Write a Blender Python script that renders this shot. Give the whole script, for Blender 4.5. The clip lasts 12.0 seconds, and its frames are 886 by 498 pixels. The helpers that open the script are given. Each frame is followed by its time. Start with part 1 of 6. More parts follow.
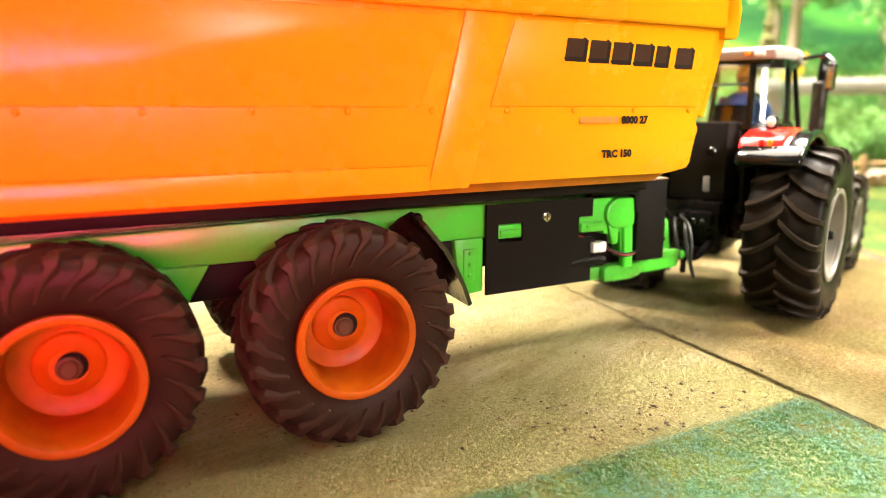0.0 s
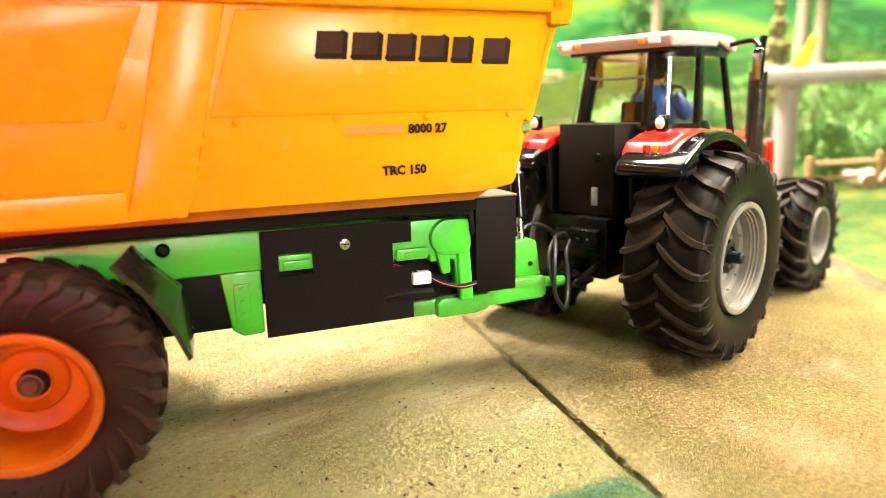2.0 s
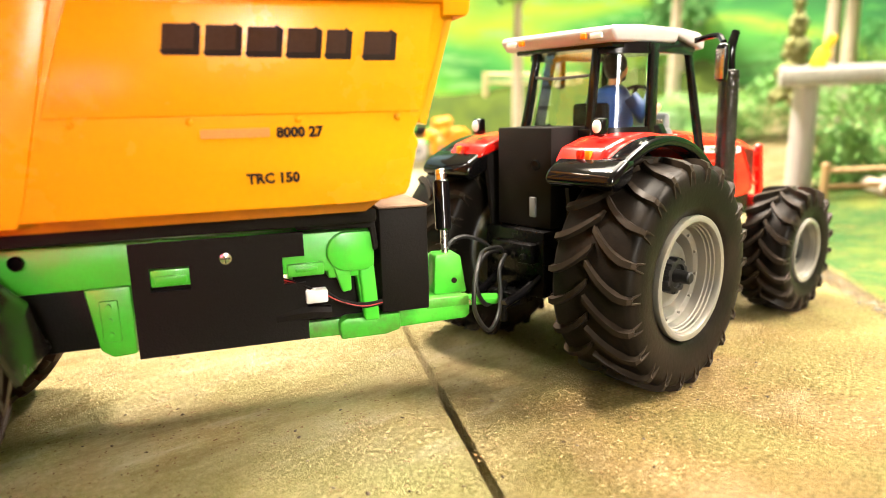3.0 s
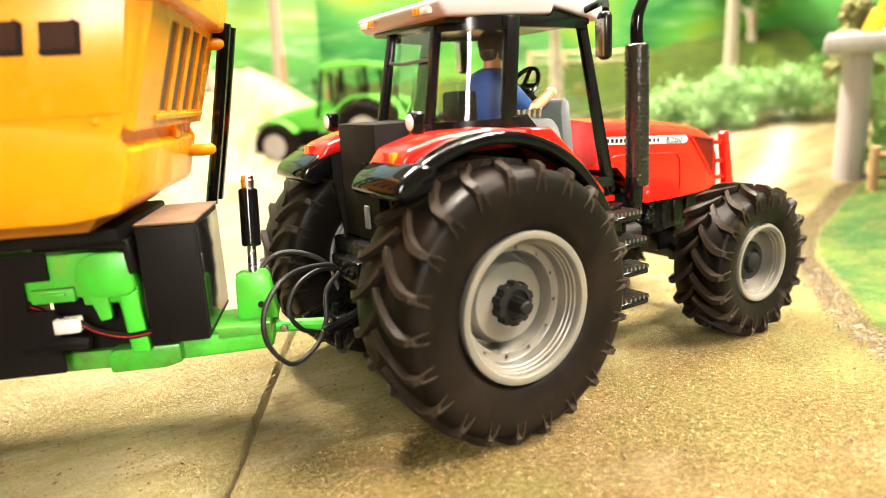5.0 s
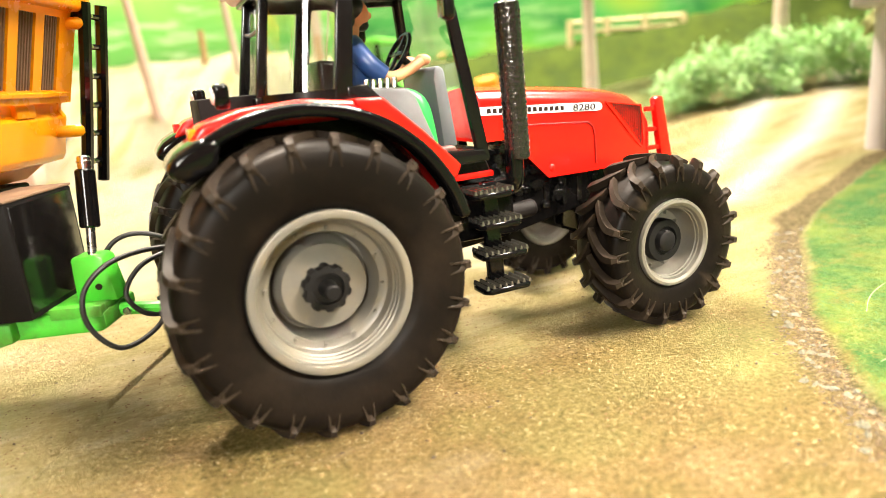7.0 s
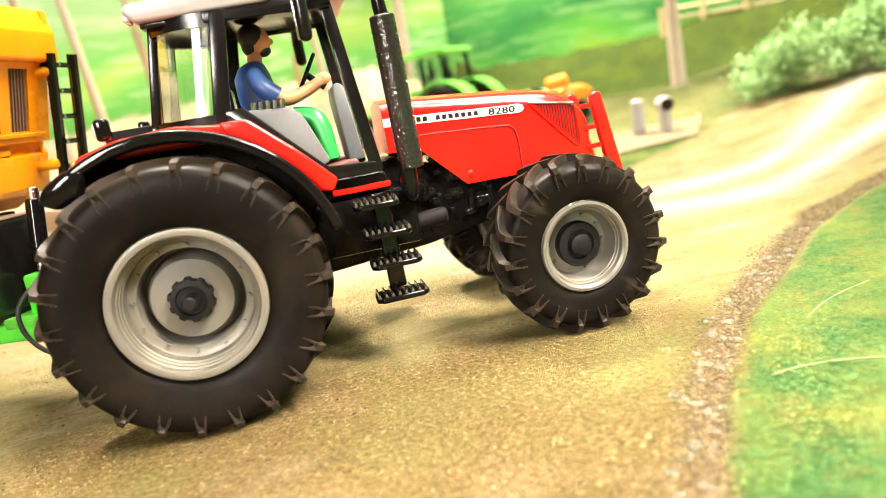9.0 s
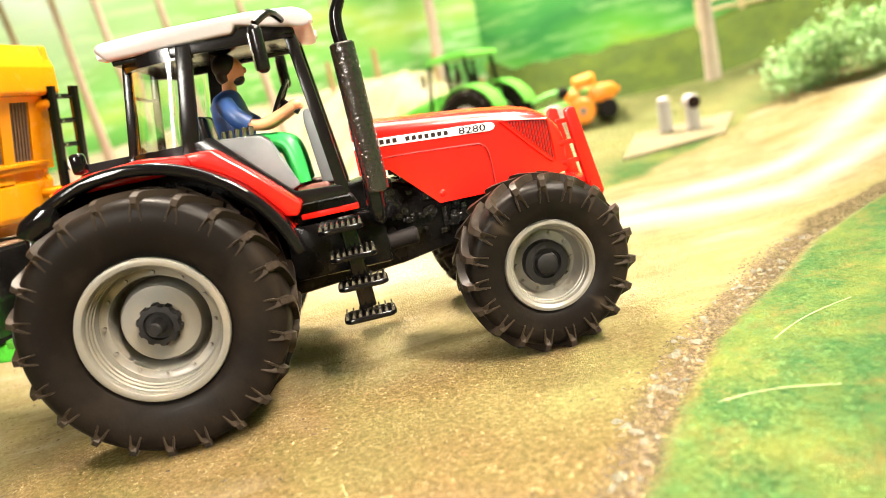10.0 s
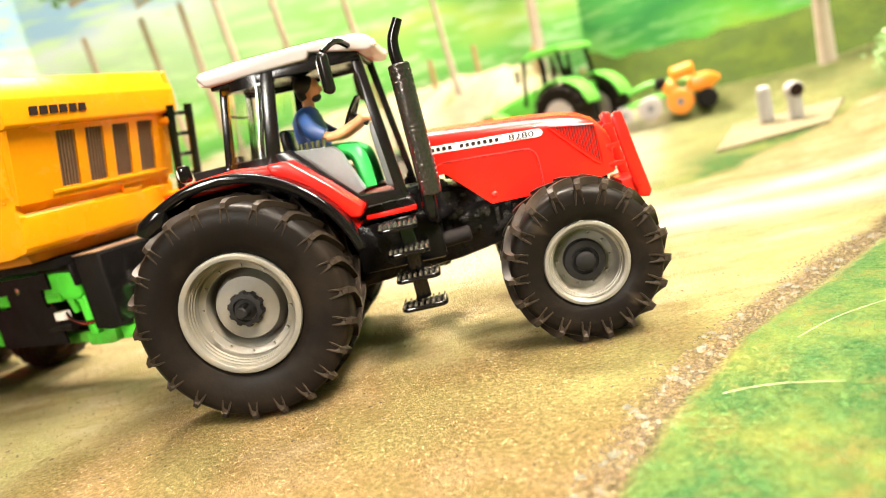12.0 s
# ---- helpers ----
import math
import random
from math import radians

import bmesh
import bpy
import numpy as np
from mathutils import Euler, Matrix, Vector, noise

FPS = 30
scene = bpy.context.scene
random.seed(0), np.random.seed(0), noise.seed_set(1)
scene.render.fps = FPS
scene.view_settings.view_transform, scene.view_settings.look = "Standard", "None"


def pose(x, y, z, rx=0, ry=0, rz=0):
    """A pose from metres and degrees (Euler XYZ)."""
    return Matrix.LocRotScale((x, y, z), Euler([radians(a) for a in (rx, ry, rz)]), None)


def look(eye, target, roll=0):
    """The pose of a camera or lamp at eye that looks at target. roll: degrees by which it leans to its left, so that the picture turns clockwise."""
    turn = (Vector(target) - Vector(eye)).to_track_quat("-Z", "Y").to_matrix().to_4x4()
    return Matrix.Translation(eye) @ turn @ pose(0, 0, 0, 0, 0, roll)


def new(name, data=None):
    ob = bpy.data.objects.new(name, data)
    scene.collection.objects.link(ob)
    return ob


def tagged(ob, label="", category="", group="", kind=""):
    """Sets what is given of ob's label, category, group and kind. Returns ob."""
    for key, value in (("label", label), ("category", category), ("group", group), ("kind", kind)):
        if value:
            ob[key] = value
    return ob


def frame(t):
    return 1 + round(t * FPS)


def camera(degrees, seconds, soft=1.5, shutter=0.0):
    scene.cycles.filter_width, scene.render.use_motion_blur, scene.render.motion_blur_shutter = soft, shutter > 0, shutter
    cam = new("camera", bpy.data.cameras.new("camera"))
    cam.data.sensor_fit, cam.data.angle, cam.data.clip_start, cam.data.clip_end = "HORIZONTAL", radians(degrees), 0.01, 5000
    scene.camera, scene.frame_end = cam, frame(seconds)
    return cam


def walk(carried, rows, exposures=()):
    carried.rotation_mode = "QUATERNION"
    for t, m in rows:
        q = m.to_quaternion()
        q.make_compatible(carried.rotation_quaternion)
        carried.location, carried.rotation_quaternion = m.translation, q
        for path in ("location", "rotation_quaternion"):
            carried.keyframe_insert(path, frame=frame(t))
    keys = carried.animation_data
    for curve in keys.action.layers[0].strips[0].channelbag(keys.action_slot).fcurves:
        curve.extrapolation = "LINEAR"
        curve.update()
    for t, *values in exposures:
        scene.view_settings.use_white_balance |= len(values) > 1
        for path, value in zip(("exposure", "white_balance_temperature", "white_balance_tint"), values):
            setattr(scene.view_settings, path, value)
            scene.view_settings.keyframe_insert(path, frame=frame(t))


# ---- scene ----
cam = camera(68.08, 12.0, soft=0.35)
cam.data.dof.use_dof, cam.data.dof.focus_distance, cam.data.dof.aperture_fstop = True, 0.165, 11.0
PATH = [
    (0.0, (-0.26124, -0.08463, 0.07363), (-0.12134, 0.03405, 0.03489), -0.119),
    (0.5, (-0.24540, -0.09268, 0.07367), (-0.10828, 0.02926, 0.03512), -0.482),
    (1.0, (-0.23049, -0.09894, 0.07428), (-0.09671, 0.02651, 0.03528), -0.825),
    (1.5, (-0.21155, -0.10646, 0.07552), (-0.08160, 0.02274, 0.03584), -1.148),
    (2.0, (-0.19080, -0.11467, 0.07579), (-0.06306, 0.01663, 0.03579), -1.371),
    (2.5, (-0.17137, -0.12000, 0.07626), (-0.04630, 0.01392, 0.03654), -1.462),
    (2.7, (-0.16526, -0.12264, 0.07500), (-0.04202, 0.01316, 0.03594), -1.414),
    (4.3, (-0.10174, -0.13505, 0.07400), (-0.00063, 0.01694, 0.03121), -2.566),
    (4.5, (-0.09378, -0.13840, 0.07393), (0.00559, 0.01472, 0.03108), -2.900),
    (5.0, (-0.08285, -0.14473, 0.07459), (0.01315, 0.01061, 0.03207), -3.221),
    (5.5, (-0.07212, -0.14890, 0.07424), (0.02014, 0.00881, 0.03214), -3.878),
    (6.0, (-0.05483, -0.15707, 0.07305), (0.03223, 0.00349, 0.03065), -4.334),
    (6.5, (-0.04107, -0.16151, 0.07019), (0.03983, 0.00147, 0.02492), -5.046),
    (6.7, (-0.03643, -0.16155, 0.06935), (0.04188, 0.00209, 0.02196), -5.006),
    (8.3, (0.00690, -0.17993, 0.06640), (0.05436, -0.00303, 0.02631), -8.444),
    (8.5, (0.01296, -0.18147, 0.06468), (0.05799, -0.00395, 0.02448), -9.079),
    (9.0, (0.02854, -0.18519, 0.06261), (0.06301, -0.00536, 0.02227), -9.901),
    (9.5, (0.04116, -0.18691, 0.06600), (0.06850, -0.00571, 0.02631), -10.333),
    (10.0, (0.05116, -0.18998, 0.06493), (0.07034, -0.00749, 0.02633), -11.754),
    (10.5, (0.05988, -0.19633, 0.06743), (0.07194, -0.01321, 0.02896), -12.345),
    (11.0, (0.06570, -0.20115, 0.06559), (0.06965, -0.01742, 0.02841), -13.006),
    (11.5, (0.06759, -0.20504, 0.06630), (0.06372, -0.02116, 0.02983), -13.144),
    (12.0, (0.06842, -0.20846, 0.06684), (0.05507, -0.02466, 0.03225), -13.365),
]
walk(cam, [(t, look(eye, target, roll)) for t, eye, target, roll in PATH], [(0.0, 0.27), (2.5, 0.22), (4.5, 0.1), (8.5, -0.1), (12.0, -0.12)])

# ---- light: a lit hall; an overhead key and added lamps out of view ----
world = bpy.data.worlds.new("hall_air")
world.use_nodes = True
scene.world = world
world.node_tree.nodes["Background"].inputs[0].default_value = (1.0, 0.93, 0.8, 1)
world.node_tree.nodes["Background"].inputs[1].default_value = 0.15


def hall_lamp(at, target, size, size_y, watts, color, spread=180, label="warm white lamp under the hall ceiling"):
    data = bpy.data.lights.new("hall_lamp", "AREA")
    data.shape, data.size, data.size_y, data.energy, data.color, data.spread = "RECTANGLE", size, size_y, watts, color, radians(spread)
    ob = new("hall_lamp", data)
    ob.matrix_world = look(at, target)
    return tagged(ob, label, "lamp")


hall_lamp((-0.06, 0.69, 1.40), (-0.03, 0.0, 0.0), 0.24, 0.24, 100, (1.0, 0.86, 0.71))
# broad soft lamp added overhead, unseen, to lift the shade everywhere
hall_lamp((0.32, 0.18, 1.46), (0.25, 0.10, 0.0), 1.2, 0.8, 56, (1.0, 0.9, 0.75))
# low narrow fill added on the near side, unseen, for tractor and trailer front
hall_lamp((0.32, -0.36, 0.50), (0.05, -0.06, 0.0), 0.3, 0.15, 1.1, (1.0, 0.87, 0.71), 26)
# added lamp at the right, unseen, brightens the far road and backdrop
hall_lamp((0.95, 0.10, 1.45), (0.35, 0.3, 0.0), 0.6, 0.3, 62, (1.0, 0.91, 0.81))
# upright lamp added at the side, unseen; fills near flanks, streaks the panes
hall_lamp((-0.5, -1.2, 0.50), (0.03, -0.02, 0.055), 0.2, 0.45, 0.60, (1.0, 0.95, 0.85), 22, "tall pale window light at the hall side")
# red lamp added out of view to throw the red tint on the trailer's tail
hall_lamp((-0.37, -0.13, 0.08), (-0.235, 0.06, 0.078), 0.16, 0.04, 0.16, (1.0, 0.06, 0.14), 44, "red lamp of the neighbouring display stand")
scene.view_settings.exposure = 0.0

# ---- model scale: all vehicle and layout sizes below are in full-size metres, built at 1:32 ----
S = 1 / 32
V = Vector
ROAD = pose(-0.95 * S, 0, 0, 0, 0, -22.9)  # frame of the trailer, the boards and the road: x along the road


def road(x, y, z=0.0):
    """A place given along and across the road, in layout metres."""
    p = ROAD @ V((x * S, y * S, z * S))
    return p / S


def mesh_of(name, bm, mats, smooth=35):
    me = bpy.data.meshes.new(name)
    bmesh.ops.recalc_face_normals(bm, faces=bm.faces)
    bm.transform(Matrix.Scale(S, 4))
    bm.to_mesh(me)
    bm.free()
    for m in mats if isinstance(mats, (list, tuple)) else [mats]:
        me.materials.append(m)
    me.polygons.foreach_set("use_smooth", [True] * len(me.polygons))
    if smooth < 180:
        me.set_sharp_from_angle(angle=radians(smooth))
    return me


def part(name, bm, mats, parent, label="", smooth=35, at=None):
    """One mesh object under a thing or a part."""
    me = bm if isinstance(bm, bpy.types.Mesh) else mesh_of(name, bm, mats, smooth)
    ob = new(name, me)
    ob.parent = parent
    if at is not None:
        ob.matrix_local = at
    return tagged(ob, label)


def thing(name, m, label, category, group="", kind=""):
    ob = new(name)
    ob.empty_display_size = 0.01
    ob.matrix_world = m
    return tagged(ob, label, category, group, kind)


def solo(name, bm, mats, label, category, m=None, group="", kind="", smooth=35):
    ob = new(name, mesh_of(name, bm, mats, smooth))
    if m is not None:
        ob.matrix_world = m
    return tagged(ob, label, category, group, kind)


def spot(x, y, z=0.0, rz=0.0, rx=0.0, ry=0.0):
    return pose(x * S, y * S, z * S, rx, ry, rz)


def on_road(x, y, z=0.0, rz=0.0):
    return ROAD @ pose(x * S, y * S, z * S, 0, 0, rz)


# ---- shapes ----
def bevel(bm, edges, w, seg=2):
    if w > 0:
        bmesh.ops.bevel(bm, geom=list(edges), offset=w, segments=seg, profile=0.5, affect="EDGES", clamp_overlap=True)


def join(bm, other):
    me = bpy.data.meshes.new("tmp")
    other.to_mesh(me)
    other.free()
    bm.from_mesh(me)
    bpy.data.meshes.remove(me)
    return bm


def box(lo, hi, r=0.0, seg=2, m=None, bm=None, mi=0):
    b = bmesh.new()
    bmesh.ops.create_cube(b, size=1.0)
    lo, hi = V(lo), V(hi)
    for v in b.verts:
        v.co = V(((lo[i] + hi[i]) / 2 + v.co[i] * (hi[i] - lo[i]) for i in range(3)))
    bevel(b, b.edges, r, seg)
    return finish(b, m, bm, mi)


def finish(b, m, bm, mi=0):
    if m is not None:
        b.transform(m)
    for f in b.faces:
        f.material_index = mi
    return b if bm is None else join(bm, b)


def prism(pts, lo, hi, axis="y", r=0.0, seg=2, m=None, bm=None, mi=0):
    """A polygon pushed through from lo to hi along an axis. pts: the two other coordinates in order."""
    b = bmesh.new()
    put = {"x": lambda p, a: (a, p[0], p[1]), "y": lambda p, a: (p[0], a, p[1]), "z": lambda p, a: (p[0], p[1], a)}[axis]
    bottom = [b.verts.new(put(p, lo)) for p in pts]
    top = [b.verts.new(put(p, hi)) for p in pts]
    b.faces.new(bottom)
    b.faces.new(top[::-1])
    n = len(pts)
    for i in range(n):
        b.faces.new((bottom[i], top[i], top[(i + 1) % n], bottom[(i + 1) % n]))
    bmesh.ops.recalc_face_normals(b, faces=b.faces)
    bevel(b, b.edges, r, seg)
    return finish(b, m, bm, mi)


def lathe(profile, n=32, axis="y", m=None, bm=None, close=False, mi=0):
    """profile: (radius, along the axis)."""
    b = bmesh.new()
    rings = []
    for r, a in profile:
        ring = []
        for k in range(n):
            c, s = math.cos(2 * math.pi * k / n) * r, math.sin(2 * math.pi * k / n) * r
            ring.append(b.verts.new({"x": (a, c, s), "y": (c, a, s), "z": (c, s, a)}[axis]))
        rings.append(ring)
    pairs = list(zip(rings, rings[1:])) + ([(rings[-1], rings[0])] if close else [])
    for p, q in pairs:
        for k in range(n):
            b.faces.new((p[k], p[(k + 1) % n], q[(k + 1) % n], q[k]))
    if not close:
        for ring in (rings[0], rings[-1]):
            if (ring[0].co - ring[n // 2].co).length > 1e-5:
                b.faces.new(ring)
    bmesh.ops.remove_doubles(b, verts=b.verts, dist=1e-6)
    return finish(b, m, bm, mi)


def cyl(p, q, r, r2=None, n=16, bev=0.0, bm=None, mi=0):
    p, q = V(p), V(q)
    length = (q - p).length
    r2 = r if r2 is None else r2
    prof = [(r, 0), (r2, length)] if not bev else [(max(r - bev, 1e-4), 0), (r, bev), (r2, length - bev), (max(r2 - bev, 1e-4), length)]
    m = Matrix.Translation(p) @ (q - p).to_track_quat("Z", "Y").to_matrix().to_4x4()
    return lathe(prof, n, "z", m, bm, mi=mi)


def smooth_path(pts, k=6):
    """Catmull-Rom through the points."""
    pts = [V(p) for p in pts]
    full = [pts[0] * 2 - pts[1]] + pts + [pts[-1] * 2 - pts[-2]]
    out = []
    for a, b, c, d in zip(full, full[1:], full[2:], full[3:]):
        for i in range(k):
            t = i / k
            out.append(0.5 * (2 * b + (c - a) * t + (2 * a - 5 * b + 4 * c - d) * t * t + (3 * b - a - 3 * c + d) * t ** 3))
    return out + [pts[-1]]


def tube(pts, r, n=10, bm=None, k=6, mi=0, taper=1.0):
    path = smooth_path(pts, k) if k > 1 else [V(p) for p in pts]
    b = bmesh.new()
    rings, ref = [], V((0.13, 0.21, 0.97))
    for i, p in enumerate(path):
        d = (path[min(i + 1, len(path) - 1)] - path[max(i - 1, 0)]).normalized()
        side = d.cross(ref)
        side = side.normalized() if side.length > 1e-4 else d.orthogonal().normalized()
        up = side.cross(d)
        ref = up
        rr = r * (1 + (taper - 1) * i / max(1, len(path) - 1))
        rings.append([b.verts.new(p + (side * math.cos(2 * math.pi * j / n) + up * math.sin(2 * math.pi * j / n)) * rr) for j in range(n)])
    for a, c in zip(rings, rings[1:]):
        for j in range(n):
            b.faces.new((a[j], a[(j + 1) % n], c[(j + 1) % n], c[j]))
    b.faces.new(rings[0]), b.faces.new(rings[-1])
    return finish(b, None, bm, mi)


def ball(c, r, n=12, scale=(1, 1, 1), bm=None, mi=0):
    b = bmesh.new()
    bmesh.ops.create_uvsphere(b, u_segments=n, v_segments=max(6, n * 2 // 3), radius=r)
    for v in b.verts:
        v.co = V((v.co.x * scale[0] + c[0], v.co.y * scale[1] + c[1], v.co.z * scale[2] + c[2]))
    return finish(b, None, bm, mi)


def loft(sections, bm=None, caps=True, closed=True, mi=0):
    """Rings of equal length, joined one to the next."""
    b = bmesh.new()
    rings = [[b.verts.new(p) for p in s] for s in sections]
    n = len(rings[0])
    for p, q in zip(rings, rings[1:]):
        for k in range(n if closed else n - 1):
            b.faces.new((p[k], p[(k + 1) % n], q[(k + 1) % n], q[k]))
    if caps and closed:
        b.faces.new(rings[0]), b.faces.new(rings[-1])
    return finish(b, None, bm, mi)


def thick(bm, t):
    bmesh.ops.solidify(bm, geom=list(bm.faces), thickness=t)
    return bm


def arc(cx, cz, r, a0, a1, n):
    return [(cx + r * math.cos(radians(a0 + (a1 - a0) * i / n)), cz + r * math.sin(radians(a0 + (a1 - a0) * i / n))) for i in range(n + 1)]


def lettering(text, size, m, extrude=0.002, shear=0.0, bold=0.0):
    """Letters as a bmesh; m places them with x along the line and z as the face's normal."""
    c = bpy.data.curves.new("letters", "FONT")
    c.body, c.size, c.extrude, c.shear, c.offset = text, size, extrude, shear, bold
    c.resolution_u = 2
    ob = bpy.data.objects.new("letters", c)
    scene.collection.objects.link(ob)
    me = bpy.data.meshes.new_from_object(ob.evaluated_get(bpy.context.evaluated_depsgraph_get()))
    bm = bmesh.new()
    bm.from_mesh(me)
    bpy.data.objects.remove(ob)
    bpy.data.curves.remove(c)
    bpy.data.meshes.remove(me)
    bm.transform(m)
    return bm

# ---- materials ----
def nodes_of(name):
    m = bpy.data.materials.new(name)
    m.use_nodes = True
    t = m.node_tree
    return m, t, t.nodes["Principled BSDF"]


def node(t, kind, **sets):
    n = t.nodes.new(kind)
    for k, v in sets.items():
        n.inputs[k.replace("_", " ")].default_value = v
    return n


def coords(t, scale=32.0, vec=None):
    tc = t.nodes.new("ShaderNodeTexCoord")
    mp = t.nodes.new("ShaderNodeMapping")
    t.links.new(tc.outputs["Object"], mp.inputs["Vector"])
    mp.inputs["Scale"].default_value = vec or (scale, scale, scale)
    return mp.outputs["Vector"]


def noise_tex(t, vec, scale, detail=4.0, rough=0.6):
    n = t.nodes.new("ShaderNodeTexNoise")
    t.links.new(vec, n.inputs["Vector"])
    n.inputs["Scale"].default_value, n.inputs["Detail"].default_value, n.inputs["Roughness"].default_value = scale, detail, rough
    return n.outputs["Fac"]


def ramp(t, fac, *stops):
    r = t.nodes.new("ShaderNodeValToRGB")
    t.links.new(fac, r.inputs["Fac"])
    e = r.color_ramp.elements
    while len(e) < len(stops):
        e.new(0.5)
    for el, (p, c) in zip(e, stops):
        el.position, el.color = p, (*c, 1) if len(c) == 3 else c
    return r.outputs["Color"]


def mixed(t, a, b, fac, kind="MIX"):
    n = t.nodes.new("ShaderNodeMix")
    n.data_type, n.blend_type = "RGBA", kind
    for sock, v in ((n.inputs[0], fac), (n.inputs[6], a), (n.inputs[7], b)):
        if isinstance(v, bpy.types.NodeSocket):
            t.links.new(v, sock)
        else:
            sock.default_value = v if sock is n.inputs[0] else (*v, 1)
    return n.outputs[2]


def tint(c, f):
    return tuple(min(1.0, x * f) for x in c)


def surface(name, color, rough=0.5, metal=0.0, dirt=None, dirt_amt=0.3, grain=40.0, bump=0.1, coat=0.0, wear=3.0, spread=0.12, bump_d=0.0004, spec=0.5, edge=None):
    """Paint, plastic, rubber or metal: two scales of uneven colour, stains of a second colour, uneven gloss and fine relief."""
    m, t, p = nodes_of(name)
    v = coords(t)
    fine, broad = noise_tex(t, v, grain, 3), noise_tex(t, v, wear, 5, 0.65)
    base = mixed(t, tint(color, 1 - spread), tint(color, 1 + spread), fine)
    stain = ramp(t, broad, (0.45, (0, 0, 0)), (0.75, (1, 1, 1)))
    if dirt:
        n = t.nodes.new("ShaderNodeMath")
        n.operation = "MULTIPLY"
        t.links.new(stain, n.inputs[0])
        n.inputs[1].default_value = dirt_amt
        base = mixed(t, base, dirt, n.outputs[0])
    if edge:  # rubbed corners
        geo = t.nodes.new("ShaderNodeNewGeometry")
        rub = ramp(t, geo.outputs["Pointiness"], (0.54, (0, 0, 0)), (0.66, (0.6, 0.6, 0.6)))
        base = mixed(t, base, edge, rub)
    t.links.new(base, p.inputs["Base Color"])
    r = ramp(t, broad, (0.3, (max(0.02, rough * 0.8),) * 3), (0.75, (min(1, rough * 1.25),) * 3))
    t.links.new(r, p.inputs["Roughness"])
    p.inputs["Metallic"].default_value = metal
    p.inputs["Coat Weight"].default_value = coat
    p.inputs["Coat Roughness"].default_value = 0.12
    p.inputs["Specular IOR Level"].default_value = spec
    if bump:
        b = t.nodes.new("ShaderNodeBump")
        b.inputs["Strength"].default_value, b.inputs["Distance"].default_value = bump, bump_d
        t.links.new(fine, b.inputs["Height"])
        t.links.new(b.outputs["Normal"], p.inputs["Normal"])
    return m


M_ORANGE = surface("orange_body_paint", (0.92, 0.35, 0.004), 0.26, dirt=(0.5, 0.16, 0.02), dirt_amt=0.12, coat=0.0, spec=0.3, grain=22, bump=0.05, spread=0.05, wear=1.4)
M_UNDERSIDE = surface("orange_underside_paint", (0.62, 0.2, 0.01), 0.5, dirt=(0.25, 0.09, 0.02), dirt_amt=0.4, grain=25, spread=0.1)
M_GREEN = surface("green_chassis_paint", (0.06, 0.55, 0.032), 0.35, dirt=(0.16, 0.2, 0.05), dirt_amt=0.35, grain=30, coat=0.15, spread=0.08)
M_BLACK = surface("black_painted_card", (0.0065, 0.0052, 0.005), 0.6, dirt=(0.016, 0.012, 0.011), dirt_amt=0.3, spec=0.12, grain=60, bump=0.2, spread=0.3)
M_GLOSS = surface("gloss_black_plastic", (0.003, 0.0027, 0.003), 0.08, dirt=(0.01, 0.009, 0.008), dirt_amt=0.3, grain=14, bump=0.06, coat=0.0, spec=0.32, spread=0.2)
M_ENGINE = surface("oily_black_engine", (0.003, 0.0028, 0.0028), 0.13, spec=0.42, grain=34, bump=0.5, bump_d=0.0008, spread=0.3)
M_DARK = surface("satin_black_casting", (0.003, 0.0027, 0.0027), 0.26, spec=0.14, grain=30, bump=0.25, spread=0.3)
M_HUB = surface("matt_black_hub", (0.006, 0.0055, 0.0055), 0.55, grain=30, bump=0.1, spread=0.2, spec=0.2)
M_FRAME = surface("black_cab_plastic", (0.005, 0.0045, 0.0045), 0.2, spec=0.32, grain=30, bump=0.05, spread=0.2)
M_RUBBER = surface("tractor_tyre_rubber", (0.0055, 0.0043, 0.0035), 0.42, spec=0.07, edge=(0.04, 0.029, 0.02), dirt=(0.03, 0.02, 0.013), dirt_amt=0.4, grain=26, bump=0.15, wear=2.2, spread=0.2)
# maroon cast of the red light mixed into the rubber, along with brown mud
M_RUBBER2 = surface("trailer_tyre_rubber", (0.02, 0.010, 0.008), 0.5, spec=0.17, edge=(0.06, 0.032, 0.022), dirt=(0.07, 0.038, 0.022), dirt_amt=0.5, grain=22, bump=0.15, wear=3.2, spread=0.25)
M_RIM = surface("grey_rim_paint", (0.14, 0.132, 0.114), 0.4, dirt=(0.22, 0.17, 0.1), dirt_amt=0.5, grain=30, metal=0.15, spread=0.08)
M_RIMO = surface("orange_rim_paint", (0.50, 0.115, 0.004), 0.36, dirt=(0.20, 0.025, 0.003), dirt_amt=0.6, grain=24, coat=0.0, spec=0.3, spread=0.1)
M_RED = surface("red_tractor_paint", (0.64, 0.009, 0.005), 0.22, dirt=(0.45, 0.008, 0.005), dirt_amt=0.25, grain=18, bump=0.04, coat=0.4, spread=0.05)
M_WHITE = surface("pale_roof_plastic", (0.42, 0.38, 0.385), 0.35, dirt=(0.34, 0.29, 0.29), dirt_amt=0.25, grain=20, bump=0.05, spread=0.05)
M_DECAL = surface("white_decal", (0.75, 0.74, 0.72), 0.35, grain=20, bump=0.0, spread=0.04)
M_INK = surface("dark_print", (0.02, 0.01, 0.008), 0.7, spec=0.15, grain=50, bump=0.0, spread=0.3)
M_INK_SOFT = surface("pale_print", (0.62, 0.24, 0.03), 0.5, grain=50, bump=0.0, spread=0.2)
